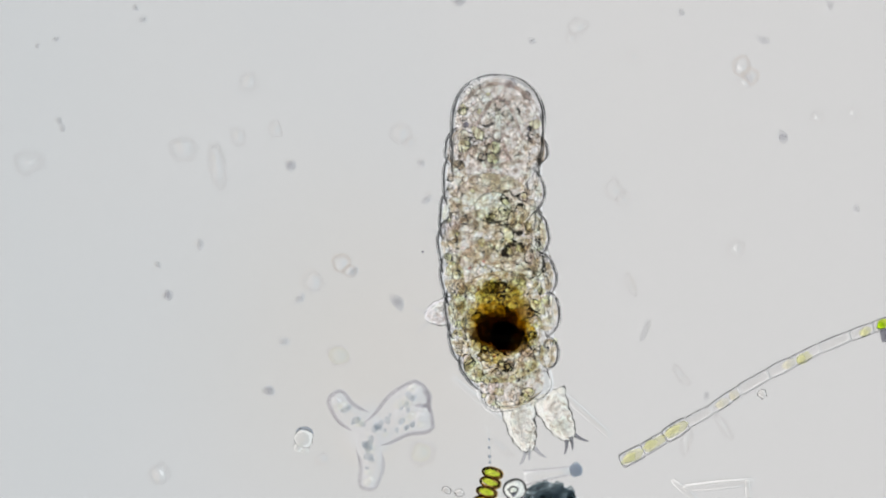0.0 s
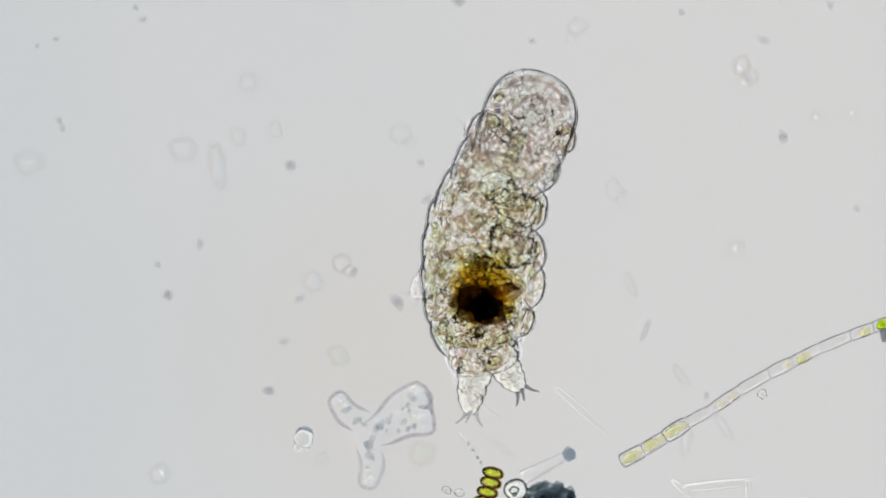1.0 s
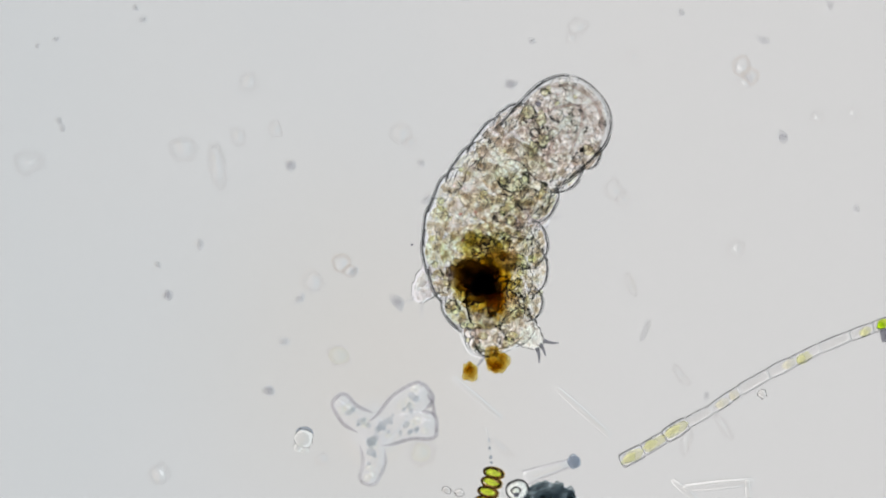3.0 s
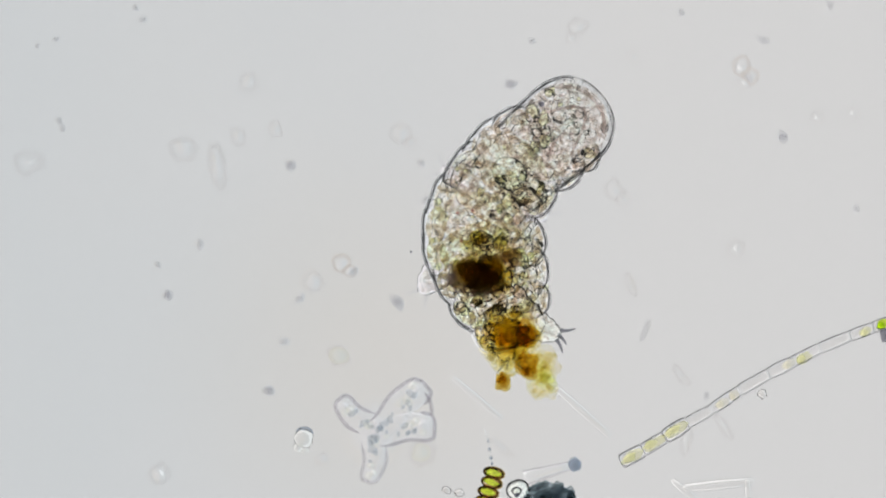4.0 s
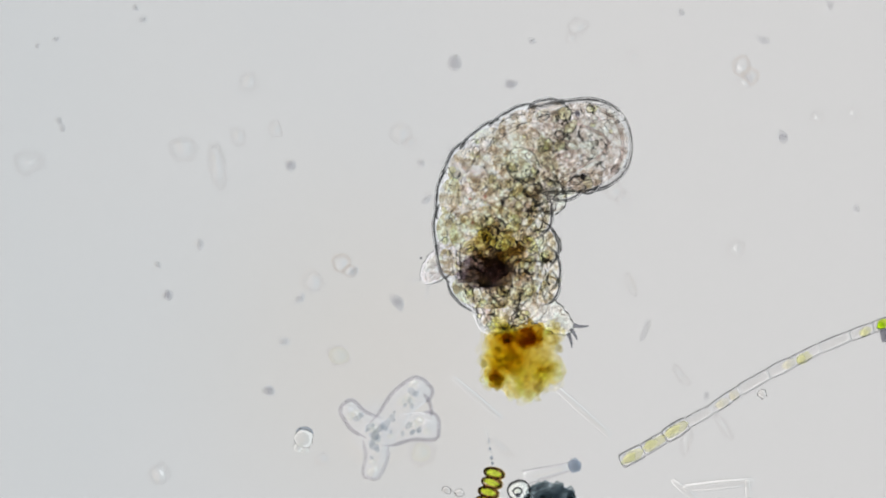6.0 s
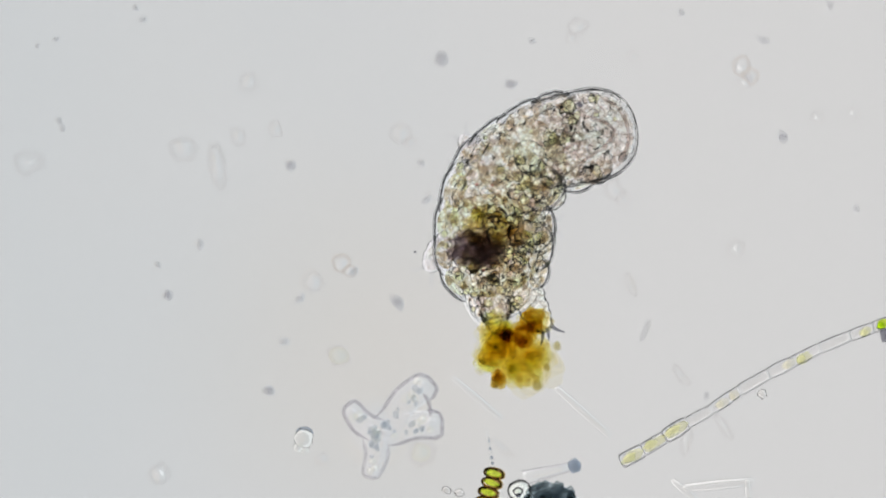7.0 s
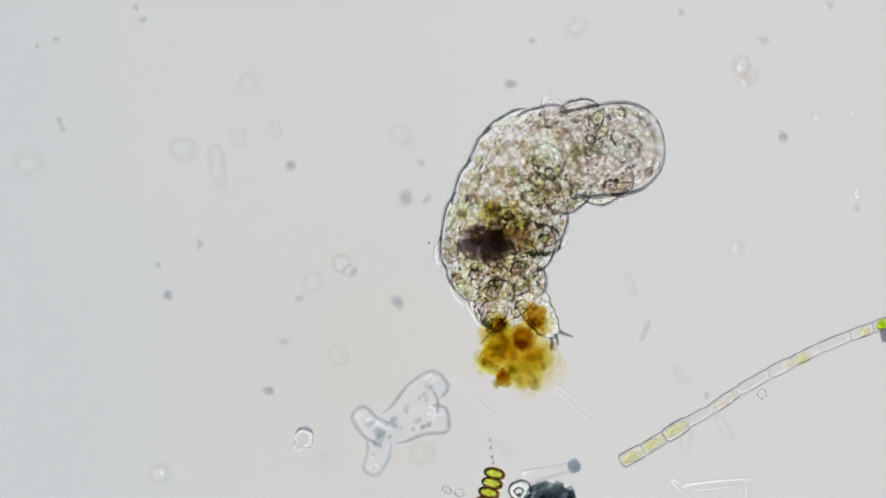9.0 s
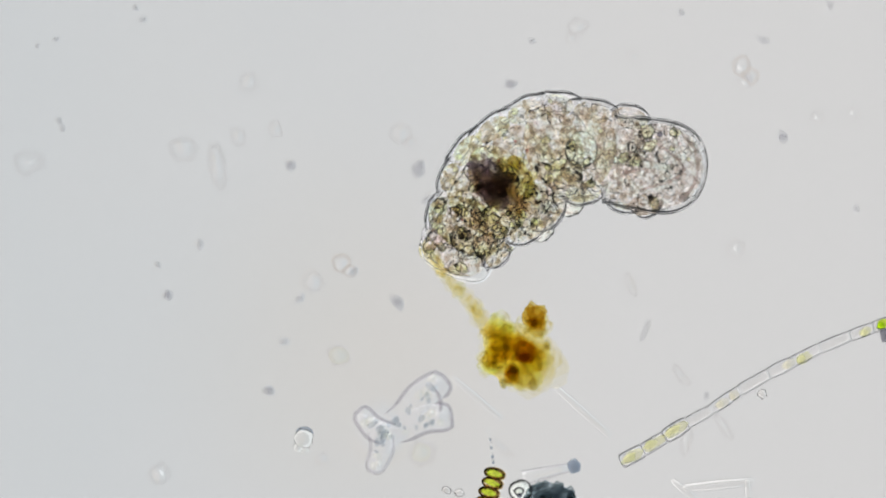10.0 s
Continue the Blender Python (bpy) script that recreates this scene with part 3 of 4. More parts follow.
LEGS = [    # leg, height, rows of t, where it leaves the body, its foot
    (leg_part(95, 34, 19, M_LEG, ((-10, 0, -1), (8, 2, 1), (1, -2, 0.3)), M_PALE_CLAW), 40, [
        (0, 915, 705, 938, 800), (0.5, 912, 700, 936, 795), (1, 845, 650, 832, 735), (1.5, 845, 600, 838, 682), (2, 848, 560, 848, 640), (2.5, 850, 550, 850, 628),
        (4, 890, 560, 900, 640), (5, 890, 590, 905, 672), (5.5, 905, 520, 905, 588), (7, 880, 500, 882, 590), (8, 880, 500, 880, 588), (9, 882, 500, 876, 590), (9.5, 885, 480, 882, 570),
        (10, 850, 390, 806, 440)]),
    (leg_part(95, 34, 20, M_LEG, ((-9, 0, -1), (9, 1, 1), (0, 0, 0.5)), M_CLAW), 46, [
        (0, 965, 690, 1012, 778), (0.5, 962, 690, 1010, 780), (1, 880, 620, 925, 692), (1.5, 890, 590, 938, 668), (2, 895, 570, 938, 645), (2.5, 895, 560, 942, 625),
        (4, 930, 560, 992, 595), (4.5, 920, 560, 975, 610), (5, 930, 570, 1000, 625), (5.5, 950, 545, 1030, 592), (7, 930, 510, 970, 585), (8, 925, 505, 975, 595),
        (8.5, 920, 510, 955, 590), (9, 930, 510, 985, 595), (9.5, 930, 480, 945, 545), (10, 880, 400, 848, 452)]),
    (leg_part(90, 33, 20, M_GHOST, ((-10, 0, -1), (8, 2, 1))), 30, [
        (0, 830, 550, 752, 562), (0.5, 830, 545, 752, 560), (1, 805, 470, 730, 525), (1.5, 800, 450, 728, 535), (2.5, 795, 455, 733, 540), (4, 800, 460, 745, 520),
        (5.5, 810, 455, 748, 510), (7, 800, 430, 755, 480), (8.5, 820, 440, 780, 480), (10, 800, 390, 752, 440)]),
    (leg_part(85, 30, 27, M_LEG, ()), 50, [
        (0, 900, 450, 962, 470), (1, 880, 440, 952, 440), (2.5, 890, 440, 962, 450), (4, 890, 450, 962, 440), (5.5, 915, 440, 994, 437), (7, 900, 410, 984, 422),
        (8, 900, 410, 982, 424), (8.5, 905, 410, 988, 424), (9, 920, 410, 994, 430), (9.5, 920, 390, 996, 402), (10, 920, 350, 974, 420)]),
    (leg_part(85, 30, 27, M_LEG, ()), 50, [
        (0, 900, 370, 958, 395), (1, 900, 350, 958, 385), (2.5, 920, 330, 975, 370), (4, 915, 320, 965, 355), (5, 920, 310, 975, 350), (5.5, 940, 300, 992, 374), (7, 945, 290, 992, 366),
        (8.5, 960, 300, 1006, 374), (9.5, 980, 310, 1014, 376), (10, 1000, 300, 1016, 382)]),
    (leg_part(80, 30, 17, M_GHOST, ((-8, 0, -1), (8, 0, 1))), 30, [
        (0, 830, 400, 778, 420), (1, 850, 270, 828, 215), (2.5, 930, 250, 890, 185), (4, 840, 330, 780, 300), (5, 830, 310, 780, 255), (5.5, 840, 330, 785, 292), (7, 850, 300, 815, 240),
        (7.5, 890, 270, 850, 215), (8.5, 970, 240, 935, 178), (9.5, 1010, 230, 980, 172), (10, 1010, 240, 965, 172)]),
    (leg_part(80, 30, 20, M_GHOST, ((-8, 0, -1), (8, 0, 1))), 30, [
        (0, 930, 440, 975, 470), (1, 910, 420, 955, 430), (2.5, 930, 380, 972, 400), (4, 920, 350, 970, 385), (5.5, 950, 330, 985, 350), (7, 920, 400, 985, 400), (8, 930, 410, 1005, 392),
        (9, 920, 420, 1005, 420), (9.5, 930, 390, 975, 400), (10, 930, 340, 975, 395)])]

# ---- waste ----
waste = thing("waste_heap", "amber heap of droppings behind the water bear", "droppings")
rnd = random.Random(8)
CLUMPS = []
for k in range(23):
    g = Geo()
    for j in range(6):
        r = rnd.uniform(4, 9)
        g.blob((rnd.uniform(-17, 17), rnd.uniform(-17, 17), rnd.uniform(-8, 8)), (r, r * rnd.uniform(0.8, 1.3), r * 0.8), 2, 0.4, 1.6, seed=j + k)
    g.soft((0, 0, 0), (rnd.uniform(16, 25), rnd.uniform(18, 28), 12), 0.7, k * 1.7, 4)
    c = part("clump", g, M_AMBER, waste)
    x, y = 914 + rnd.uniform(-54, 54), 630 + rnd.uniform(-54, 50)
    if abs(x - 887) < 26 and abs(y - 592) < 34:
        y += 62
    if math.hypot(x - 926, y - 608) < 32:
        x -= 44
    CLUMPS.append((c, x, y, rnd.uniform(30, 70), rnd.uniform(-60, 60)))
HAZES = []
for k in range(4):
    g = Geo().soft((0, 0, 0), (44 + 4 * k, 42 + 3 * k, 20), 0.6, k * 2.7, 8)
    c = part("haze", g, M_HAZE, waste, "thin yellow haze")
    HAZES.append((c, 890 + 16 * k, 612 + 11 * k, 22, k * 50))
TRAIL = []
for k in range(14):
    u = k / 13
    g = Geo().soft((rnd.uniform(-3, 3), 0, 0), (9 + 9 * u, 16, 8), 0.6, k, 4)
    for j in range(3):
        g.blob((rnd.uniform(-8, 8), rnd.uniform(-9, 9), 4), [rnd.uniform(2.5, 4.5)] * 3, 2, 0.5, 1.6, seed=j + k)
    c = part("trail", g, M_AMBER if k % 3 == 0 else M_HAZE, waste, "thin yellow smear")
    TRAIL.append((c, 752 + 132 * u + 4 * math.sin(k), 440 + 160 * u, u))
PELLETS = []
for k, (r, n) in enumerate(((12, 2), (17, 5), (17, 2))):
    g = Geo().soft((0, 0, 0), (r * 1.15, r * 1.3, r), 0.7, k + 2, 3)
    for j in range(n + 5):
        g.blob((rnd.uniform(-13, 13), rnd.uniform(-15, 15), 0), [r * rnd.uniform(0.3, 0.6)] * 3, 2, 0.5, 1.5, seed=j)
    PELLETS.append(part("pellet", g, M_BROWN, waste, "rusty brown pellet"))
CRUMBS = []
for x, y, r in ((876, 679, 8), (951, 681, 9), (986, 612, 7), (853, 640, 7), (905, 655, 7), (968, 650, 6), (880, 615, 6)):
    CRUMBS.append((part("crumb", Geo().soft((0, 0, 0), (r, r * 1.2, r * 0.7), 0.5, x, 3), M_CRUMB, waste, "dark olive crumb"), x, y))
PELLET_ROWS = [
    [(0, 880, 600), (1, 850, 550), (1.5, 855, 575), (1.75, 845, 650), (2, 832, 680), (2.5, 820, 661), (2.75, 818, 655), (4, 890, 676), (4.5, 869, 672), (5, 872, 668), (5.5, 876, 671), (7, 882, 672), (8.5, 884, 671), (10, 906, 664)],
    [(0, 895, 600), (1, 860, 550), (1.5, 865, 580), (1.75, 868, 640), (2, 870, 664), (2.5, 866, 654), (2.75, 866, 650), (4, 932, 594), (4.5, 922, 602), (5, 930, 606), (5.5, 930, 600), (7, 925, 595), (9, 925, 600), (10, 928, 622)],
    [(0, 885, 590), (1, 860, 545), (2.75, 870, 520), (4, 935, 646), (4.5, 930, 645), (5, 935, 648), (5.5, 944, 608), (7, 944, 566), (8, 945, 560), (9.5, 948, 560), (10, 948, 560)]]

# ---- amoeba ----
amoeba = thing("amoeba", "clear grainy many-armed amoeba gliding on the slide", "amoeba")
rnd = random.Random(3)


def arm(length, r0, r1, grains, sides=(0.75, 0.75), skin=None):
    """A soft arm along +y that ends at its origin and thins out at its root; sides: how far down the shade along its
    outline is drawn.
    """
    n = 14
    pts = [(3 * math.sin(k * 0.6), -length * (1 - k / n), 0) for k in range(n)] + [(3 * math.sin(8.4), y, 0) for y in (-4.5, -2.2, -0.7, 0)]
    rr = [(r0 + (r1 - r0) * k / n) for k in range(n)] + [r1] * 4
    for k, f in ((-1, 0.22), (-2, 0.42), (-3, 0.6), (-4, 0.74), (-5, 0.84), (-6, 0.97)):
        rr[k] *= f
    fl = [0.01, 0.03, 0.07, 0.14, 0.25, 0.4, 0.5] + [0.6] * (len(pts) - 7)
    for k in (1, 2, 3, 4):
        fl[-k] = 0.6
    ob = part("arm", Geo().tube(pts, rr, 32, fl), M_AMOEBA, amoeba)
    rim, wide = [], []
    for side, share in ((-1, sides[0]), (1, sides[1])):
        edge = []
        for k in range(22):
            u = k / 21
            y = -length * share * (1 - u) if k < 16 else -length * share * (1 - 16 / 21) * (21 - k) / 5
            r = np.interp(y, [p[1] for p in pts], rr)
            edge.append(((3 * math.sin((1 + y / length) * 14 * 0.6) + side * r, y, 2), min(1, 0.15 + 3.2 * u)))
        rim += [e[0] for e in (edge if side < 0 else edge[-2::-1])]
        wide += [e[1] for e in (edge if side < 0 else edge[-2::-1])]
    # outline shade of the arm, put in as nested tinted tubes
    g = Geo()
    for thick in (4.2, 3.1, 1.9):
        g.tube(rim, [thick * w for w in wide], 8, 0.6)
    part("membrane", g, skin or M_EDGE_SHADE, ob, "thin mauve-grey shade along the outline")
    part("vacuole", Geo().dome(r1 * 0.75, r1 * 0.3, 1.2, seed=length).shift(0, -r1 * 0.9), M_JELLY, ob, "bright clear tip")
    for k in range(grains + 4):
        u = rnd.uniform(0.2, 0.95)
        r = rnd.uniform(2.5, 6.5)
        part("grain", Geo().blob((rnd.uniform(-0.5, 0.5) * r1, -length * u, 4), (r, r * 1.4, r), 3, 0.4, 1.6, (0, 0, rnd.uniform(0, 90)), k), M_GRAIN, ob, "dark grain")
    for k in range(4):
        r = rnd.uniform(5, 9)
        part("vacuole", Geo().dome(r, r * 0.35, rnd.uniform(0.8, 1.3), seed=k + length).shift(rnd.uniform(-0.5, 0.5) * r1, -length * rnd.uniform(0.1, 0.8)), M_VACUOLE, ob, "bright vacuole")
    return ob


CORE = [(0, 656, 768), (2.5, 663, 766), (5.5, 668, 766), (7.5, 668, 767), (9, 674, 766), (10, 678, 766)]
ARMS = [
    (arm(92, 24, 17, 3, (0.75, 0.75)), [(0, 585, 701), (2.5, 589, 706), (4, 596, 710), (5.5, 602, 717), (7, 611, 720), (8, 620, 721), (9, 626, 730), (10, 630, 731)]),
    (arm(92, 24, 16, 2, (0.72, 0.76), M_EDGE_SHADE_THIN), [(0, 655, 867), (2.5, 654, 861), (4, 657, 855), (5.5, 659, 850), (7, 660, 847), (8, 657, 844), (9, 660, 842), (10, 665, 838)]),
    (arm(128, 24, 26, 5, (0.95, 0.22)), [(0, 750, 684), (2.5, 757, 688), (4, 750, 678), (5.5, 750, 676), (7, 760, 670), (8, 770, 667), (9, 781, 665), (10, 786, 667)]),
    (arm(112, 22, 26, 5, (0.22, 0.92)), [(0, 764, 734), (2.5, 774, 746), (4, 770, 751), (5.5, 775, 751), (7, 783, 746), (8, 790, 740), (9, 794, 736), (10, 799, 731)])]
g = Geo()
# tinted tubes carry the outline shade across between the two broad arms
for thick in (4.2, 3.1, 1.9):
    g.tube([(-21 + 3.5 * k, 5 * (1 - ((k - 6) / 6) ** 2), 2) for k in range(13)], [thick * w for w in [0.3, 0.7] + [1] * 9 + [0.7, 0.3]], 8, 0.6)
web = part("membrane", g, M_EDGE_SHADE, amoeba, "thin mauve-grey shade along the outline")
core = part("core", Geo().dome(62, 14, 1.0, 28, 12, 0.2, 2), M_JELLY, amoeba)
for k in range(4):
    r = rnd.uniform(4, 7)
    part("grain", Geo().blob((rnd.uniform(-20, 20), rnd.uniform(-22, 22), 14), (r, r * 1.3, r), 2, 0.3, 1.5, seed=k), M_GRAIN, core, "dark grain")

# ---- algae ----
filament = thing("algal_filament", "pale thread-like alga of glassy cells, part yellow-green", "alga")
ENDS = [(1098, 818), (1138, 797), (1176, 774), (1216, 749), (1258, 726), (1308, 692), (1360, 662), (1404, 640), (1450, 617), (1504, 595), (1545, 580), (1580, 568)]
CELLS = []
for k, (u, w) in enumerate(zip(ENDS, ENDS[1:])):
    p, q = at(*u, 14) / TICK, at(*w, 14) / TICK
    rad = (12.8 if k < 3 else 10.8) * random.Random(k).uniform(0.93, 1.06)
    bulge = random.Random(k + 50).uniform(0.0, 0.08)
    fr = (0.0, 0.03, 0.09, 0.5, 0.91, 0.97, 1.0)
    rr = [rad * f for f in (0.78 if k else 0.5, 0.92 if k else 0.8, 1.0, 1.0 + bulge, 0.98, 0.93, 0.8)]
    g = Geo().tube([p.lerp(q, f) for f in fr], rr, 18)
    inner = Geo().tube([p.lerp(q, 0.03 + 0.94 * f) for f in fr], [r - 2.6 for r in rr], 18)
    g.add(inner.v, [f[::-1] for f in inner.f])
    CELLS.append(part("cell", g, M_WALL, filament))
for x, y, a, b, c, mat in ((1120, 808, 21, 9.5, 0, M_PLASTID), (1157, 785, 22, 9.5, 1, M_PLASTID), (1196, 761, 25, 9.5, 2, M_PLASTID), (1278, 714, 13, 8, 4, M_PLASTID_PALE),
                           (1299, 700, 10, 8, 4, M_PLASTID_PALE), (1396, 644, 13, 8, 6, M_PLASTID_PALE), (1422, 634, 15, 9, 7, M_PLASTID), (1532, 587, 11, 8, 9, M_PLASTID),
                           (1562, 574, 12, 8, 10, M_GREEN)):
    g = Geo().blob(at(x, y, 14) / TICK, (a, b, 8), 3, 0.35, 1.6, (0, 0, 30), x).blob(at(x - a * 0.25, y + 2, 14) / TICK, (a * 0.6, b * 0.7, 6), 2, 0.4, 1.6, (0, 0, 30), y)
    part("plastid", g, mat, CELLS[c], "yellow-green plastid")

stack = thing("green_alga", "bright green coil of stacked algal cells", "alga")


def slab(c, r, p=2.5):
    """A rounded box, for the stacked cells."""
    v, f = ICO[3]
    w = np.sign(v) * np.abs(v) ** (2 / p)
    w = w / (np.sum(np.abs(w) ** p, axis=1) ** (1 / p))[:, None] * np.array(r)
    w = w * np.array([1 + 0.12 * noise.noise(Vector(q) * 1.7 + Vector(c) * 0.37) for q in v])[:, None]
    w = w @ np.array(Euler((0, 0, radians(-14))).to_matrix()).T
    return Geo().add(w + np.array(c), f)


for k, (x, y) in enumerate(((5, -35), (1, -18), (-5, -1), (-10, 16))):
    c = part("cell", slab((x, -y, 16), (18.5, 9.6, 11)), M_BROWNWALL, stack, "brown-rimmed green cell")
    g = Geo().blob((x, -y + 0.5, 17), (15.0, 5.6, 6), 3, 0.5, 2.0, (0, 0, -18), k * 3)
    part("plastid", g, M_GREEN, c, "bright yellow-green plastid")
    tilt = Euler((0, 0, radians(-14))).to_matrix()
    loop = [tilt @ Vector((17.5 * math.cos(a), 8.6 * math.sin(a), 0)) + Vector((x, -y, 24)) for a in [2 * math.pi * j / 28 for j in range(29)]]
    ring = Geo().tube(loop, [2.9 + 0.9 * math.cos(2 * math.pi * j / 28) for j in range(29)], 8).tube(loop, [1.8] * 29, 8)
    part("sheath", ring, M_SHEATH, c, "dark brown sheath")
hair = part("hair", Geo().tube([(-2, 2, 0), (-2, 25, 0), (-3, 50, 0), (-5, 72, 0)], [1.2, 2.0, 2.8, 2], 8), M_NEEDLE, stack, "thin beaded hair")
for y, r in ((8, 2.6), (18, 3), (34, 2.5), (48, 2)):
    part("bead", Geo().blob((-2, y, 0), (r, r * 1.2, r), 2), M_KNOB, hair, "tiny dark bead")
HAIR = [(0, 869, 826, 2), (0.5, 869, 826, 4), (1, 857, 824, 33), (1.5, 866, 826, 22), (2, 867, 826, 14), (2.5, 871, 826, 6), (4, 874, 828, 10), (10, 876, 826, 8)]
STACK = [(0, 866, 872), (1, 867, 872), (2.5, 868, 872), (5, 869, 872), (7.5, 869, 873), (10, 870, 873)]
bubble = thing("round_cell", "clear round cell with dark rings beside green alga", "cell", geo=Geo().blob((0, 0, 20), (22, 20, 18), 3, 0.1, 1.2), mat=M_BUBBLE)
part("nucleus", Geo().blob((-3, -1, 20), (9, 7, 7), 2, 0.3, 1.6), M_BUBBLE, bubble)
part("granule", Geo().blob((-2, -8, 22), (5, 4, 4), 2, 0.3, 1.6), M_EYE, bubble, "dark granule")
BUBBLE = [(0, 911, 866), (2.5, 915, 867), (5.5, 918, 868), (10, 921, 868)]
g = Geo().soft((0, 0, 24), (44, 29, 20), 0.25, 3, 4)
rnd = random.Random(12)
for k in range(40):
    a = rnd.uniform(0, 6.28)
    d = rnd.uniform(0.75, 1.06)
    g.blob((42 * d * math.cos(a), 28 * d * math.sin(a), 24), [rnd.uniform(4, 8)] * 3, 2, 0.4, 1.6, seed=k)
grit = thing("dark_grit", "black rough grain of grit on the slide", "grit", geo=g, mat=M_BLACK)
grit.location = at(972, 884)


def rod(a, b, r, mat=None, label="clear glassy needle lying on the slide", high=0.8):
    p, q = at(*a, r) / TICK, at(*b, r) / TICK
    return thing("needle", label, "needle", "needles", Geo().tube([p, p.lerp(q, 0.03), p.lerp(q, 0.5), p.lerp(q, 0.97), q], [r * 0.4, r * 0.85, r, r * 0.85, r * 0.4], 14, high), mat or M_NEEDLE)


rod((983, 686), (1080, 772), 7.5)
rod((800, 668), (888, 742), 6.5)
rod((1208, 864), (1334, 852), 9)
rod((1188, 850), (1232, 884), 7)
rod((1322, 848), (1325, 892), 6)
rod((1562, 580), (1566, 606), 6, M_CLAW, "dark thin sliver beside the alga filament", 0.6)


def rim_loop(r, stretch, seed, thick=0.3):
    """A faint uneven ring, thicker in its middle; its tint stands in for the shade round clear debris."""
    loop, wide = [], []
    for j in range(25):
        a = 2 * math.pi * (j % 24) / 24
        w = r * (1 + 0.45 * noise.noise(Vector((math.cos(a), math.sin(a), seed * 1.9))))
        loop.append((w * math.cos(a), w * math.sin(a) * stretch, r * 0.35))
        wide.append(r * thick * (1 + 0.4 * noise.noise(Vector((math.cos(a) * 1.5, math.sin(a) * 1.5, seed)))))
    g = Geo()
    for k in (1.1, 0.8, 0.5):
        g.tube(loop, [x * k for x in wide], 10, 0.5)
    return g


def sliver(a, b, r, mat, label):
    d = math.hypot(b[0] - a[0], b[1] - a[1]) / 2 + r
    ob = thing("sliver", label, "sliver", "slivers", Geo().dome(r * 0.9, r * 0.3, d / r, lump=0.2, seed=a[0]), mat)
    part("rim", rim_loop(r * 0.8, d / r, a[0] * 0.1, 0.5), M_RING_SHADE, ob, "faint grey ring of shade")
    ob.matrix_basis = turn(at((a[0] + b[0]) / 2, (a[1] + b[1]) / 2), 0, 0, heading(a, b))


dusk = thing("sliver", "grey sliver of debris on the slide", "sliver", "slivers", Geo().soft((0, 0, 4), (7, 24, 4), 0.25, 2, 3), M_GREY_FAINT)
dusk.matrix_basis = turn(at(1142, 585), 0, 0, -22)
for a, b, r in (((1192, 648), (1216, 682), 9), ((1218, 760), (1212, 800), 10), ((1272, 738), (1290, 772), 9), ((1110, 486), (1122, 522), 9),
                ((868, 776), (905, 806), 6), ((380, 262), (388, 328), 15)):
    sliver(a, b, r, M_SPECK, "pale sliver of debris on the slide")

pin = thing("stalked_alga", "clear stalk with a dark round head", "alga")
stalk = part("stalk", Geo().tube([(0, 0, 8), (20, 0, 9), (60, 0, 10), (84, 0, 10)], [12, 10.5, 8, 7], 16, 0.5), M_SPECK, pin)
# shade down both sides of the clear stalk, added as tinted tubes
for side in (-1, 1):
    part("edge", Geo().tube([(0, side * 12, 9), (30, side * 10, 9), (60, side * 8, 10), (84, side * 6.5, 10)], [2.0, 2.6, 2.6, 2.2], 8), M_EDGE_SHADE, stalk, "thin grey shade along the edge")
part("knob", Geo().soft((92, 0, 13), (12, 13, 12), 0.25, 1, 2), M_KNOB, pin, "dark round head")
PIN = [(0, 928, 846, 9), (0.5, 928, 846, 12), (1.0, 925, 846, 27), (1.5, 928, 846, 16), (2, 928, 846, 20), (2.5, 928, 846, 20), (4, 928, 846, 15), (10, 926, 846, 13)]

# ---- debris ----
rnd = random.Random(21)
DARK = [(240, 15, 8), (253, 35, 7), (67, 81, 6), (100, 70, 6), (106, 215, 8), (514, 293, 11), (354, 433, 9), (280, 469, 6), (297, 522, 10), (531, 528, 8), (502, 605, 8),
        (476, 691, 11), (1206, 23, 7), (1351, 72, 9), (1468, 10, 9), (1385, 242, 11), (941, 73, 7), (904, 149, 10), (1515, 370, 8), (704, 535, 11), (1325, 138, 7),
        (1250, 700, 6), (755, 352, 9), (625, 480, 9), (112, 228, 7), (745, 289, 7)]
for k, (x, y, r) in enumerate(DARK):
    g = Geo().soft((0, 0, 0), (r * 0.95, r * rnd.uniform(0.95, 1.5), r * 0.7), 0.5, k, 5)
    ob = thing("speck", "soft dark grey speck of debris on the slide", "speck", "dark specks", g, M_GREY if r > 9 else M_GREY_FAINT)
    ob.matrix_basis = turn(at(x, y, r), 0, 0, rnd.uniform(0, 180))
PALE = [(440, 145, 15), (487, 230, 13), (422, 242, 13), (325, 262, 20), (50, 288, 22), (708, 238, 17), (724, 252, 10), (1022, 48, 15), (1010, 68, 9), (1120, 100, 9),
        (1312, 118, 15), (1328, 134, 13), (1318, 146, 11), (1086, 338, 16), (1102, 352, 12), (1447, 208, 10), (1510, 200, 9), (555, 500, 17), (604, 468, 15), (618, 480, 10),
        (600, 630, 17), (745, 802, 19), (282, 840, 17), (1304, 440, 14), (571, 812, 10), (790, 868, 8), (812, 872, 9), (1349, 698, 9)]
SHARP = ((1349, 698), (790, 868), (812, 872))
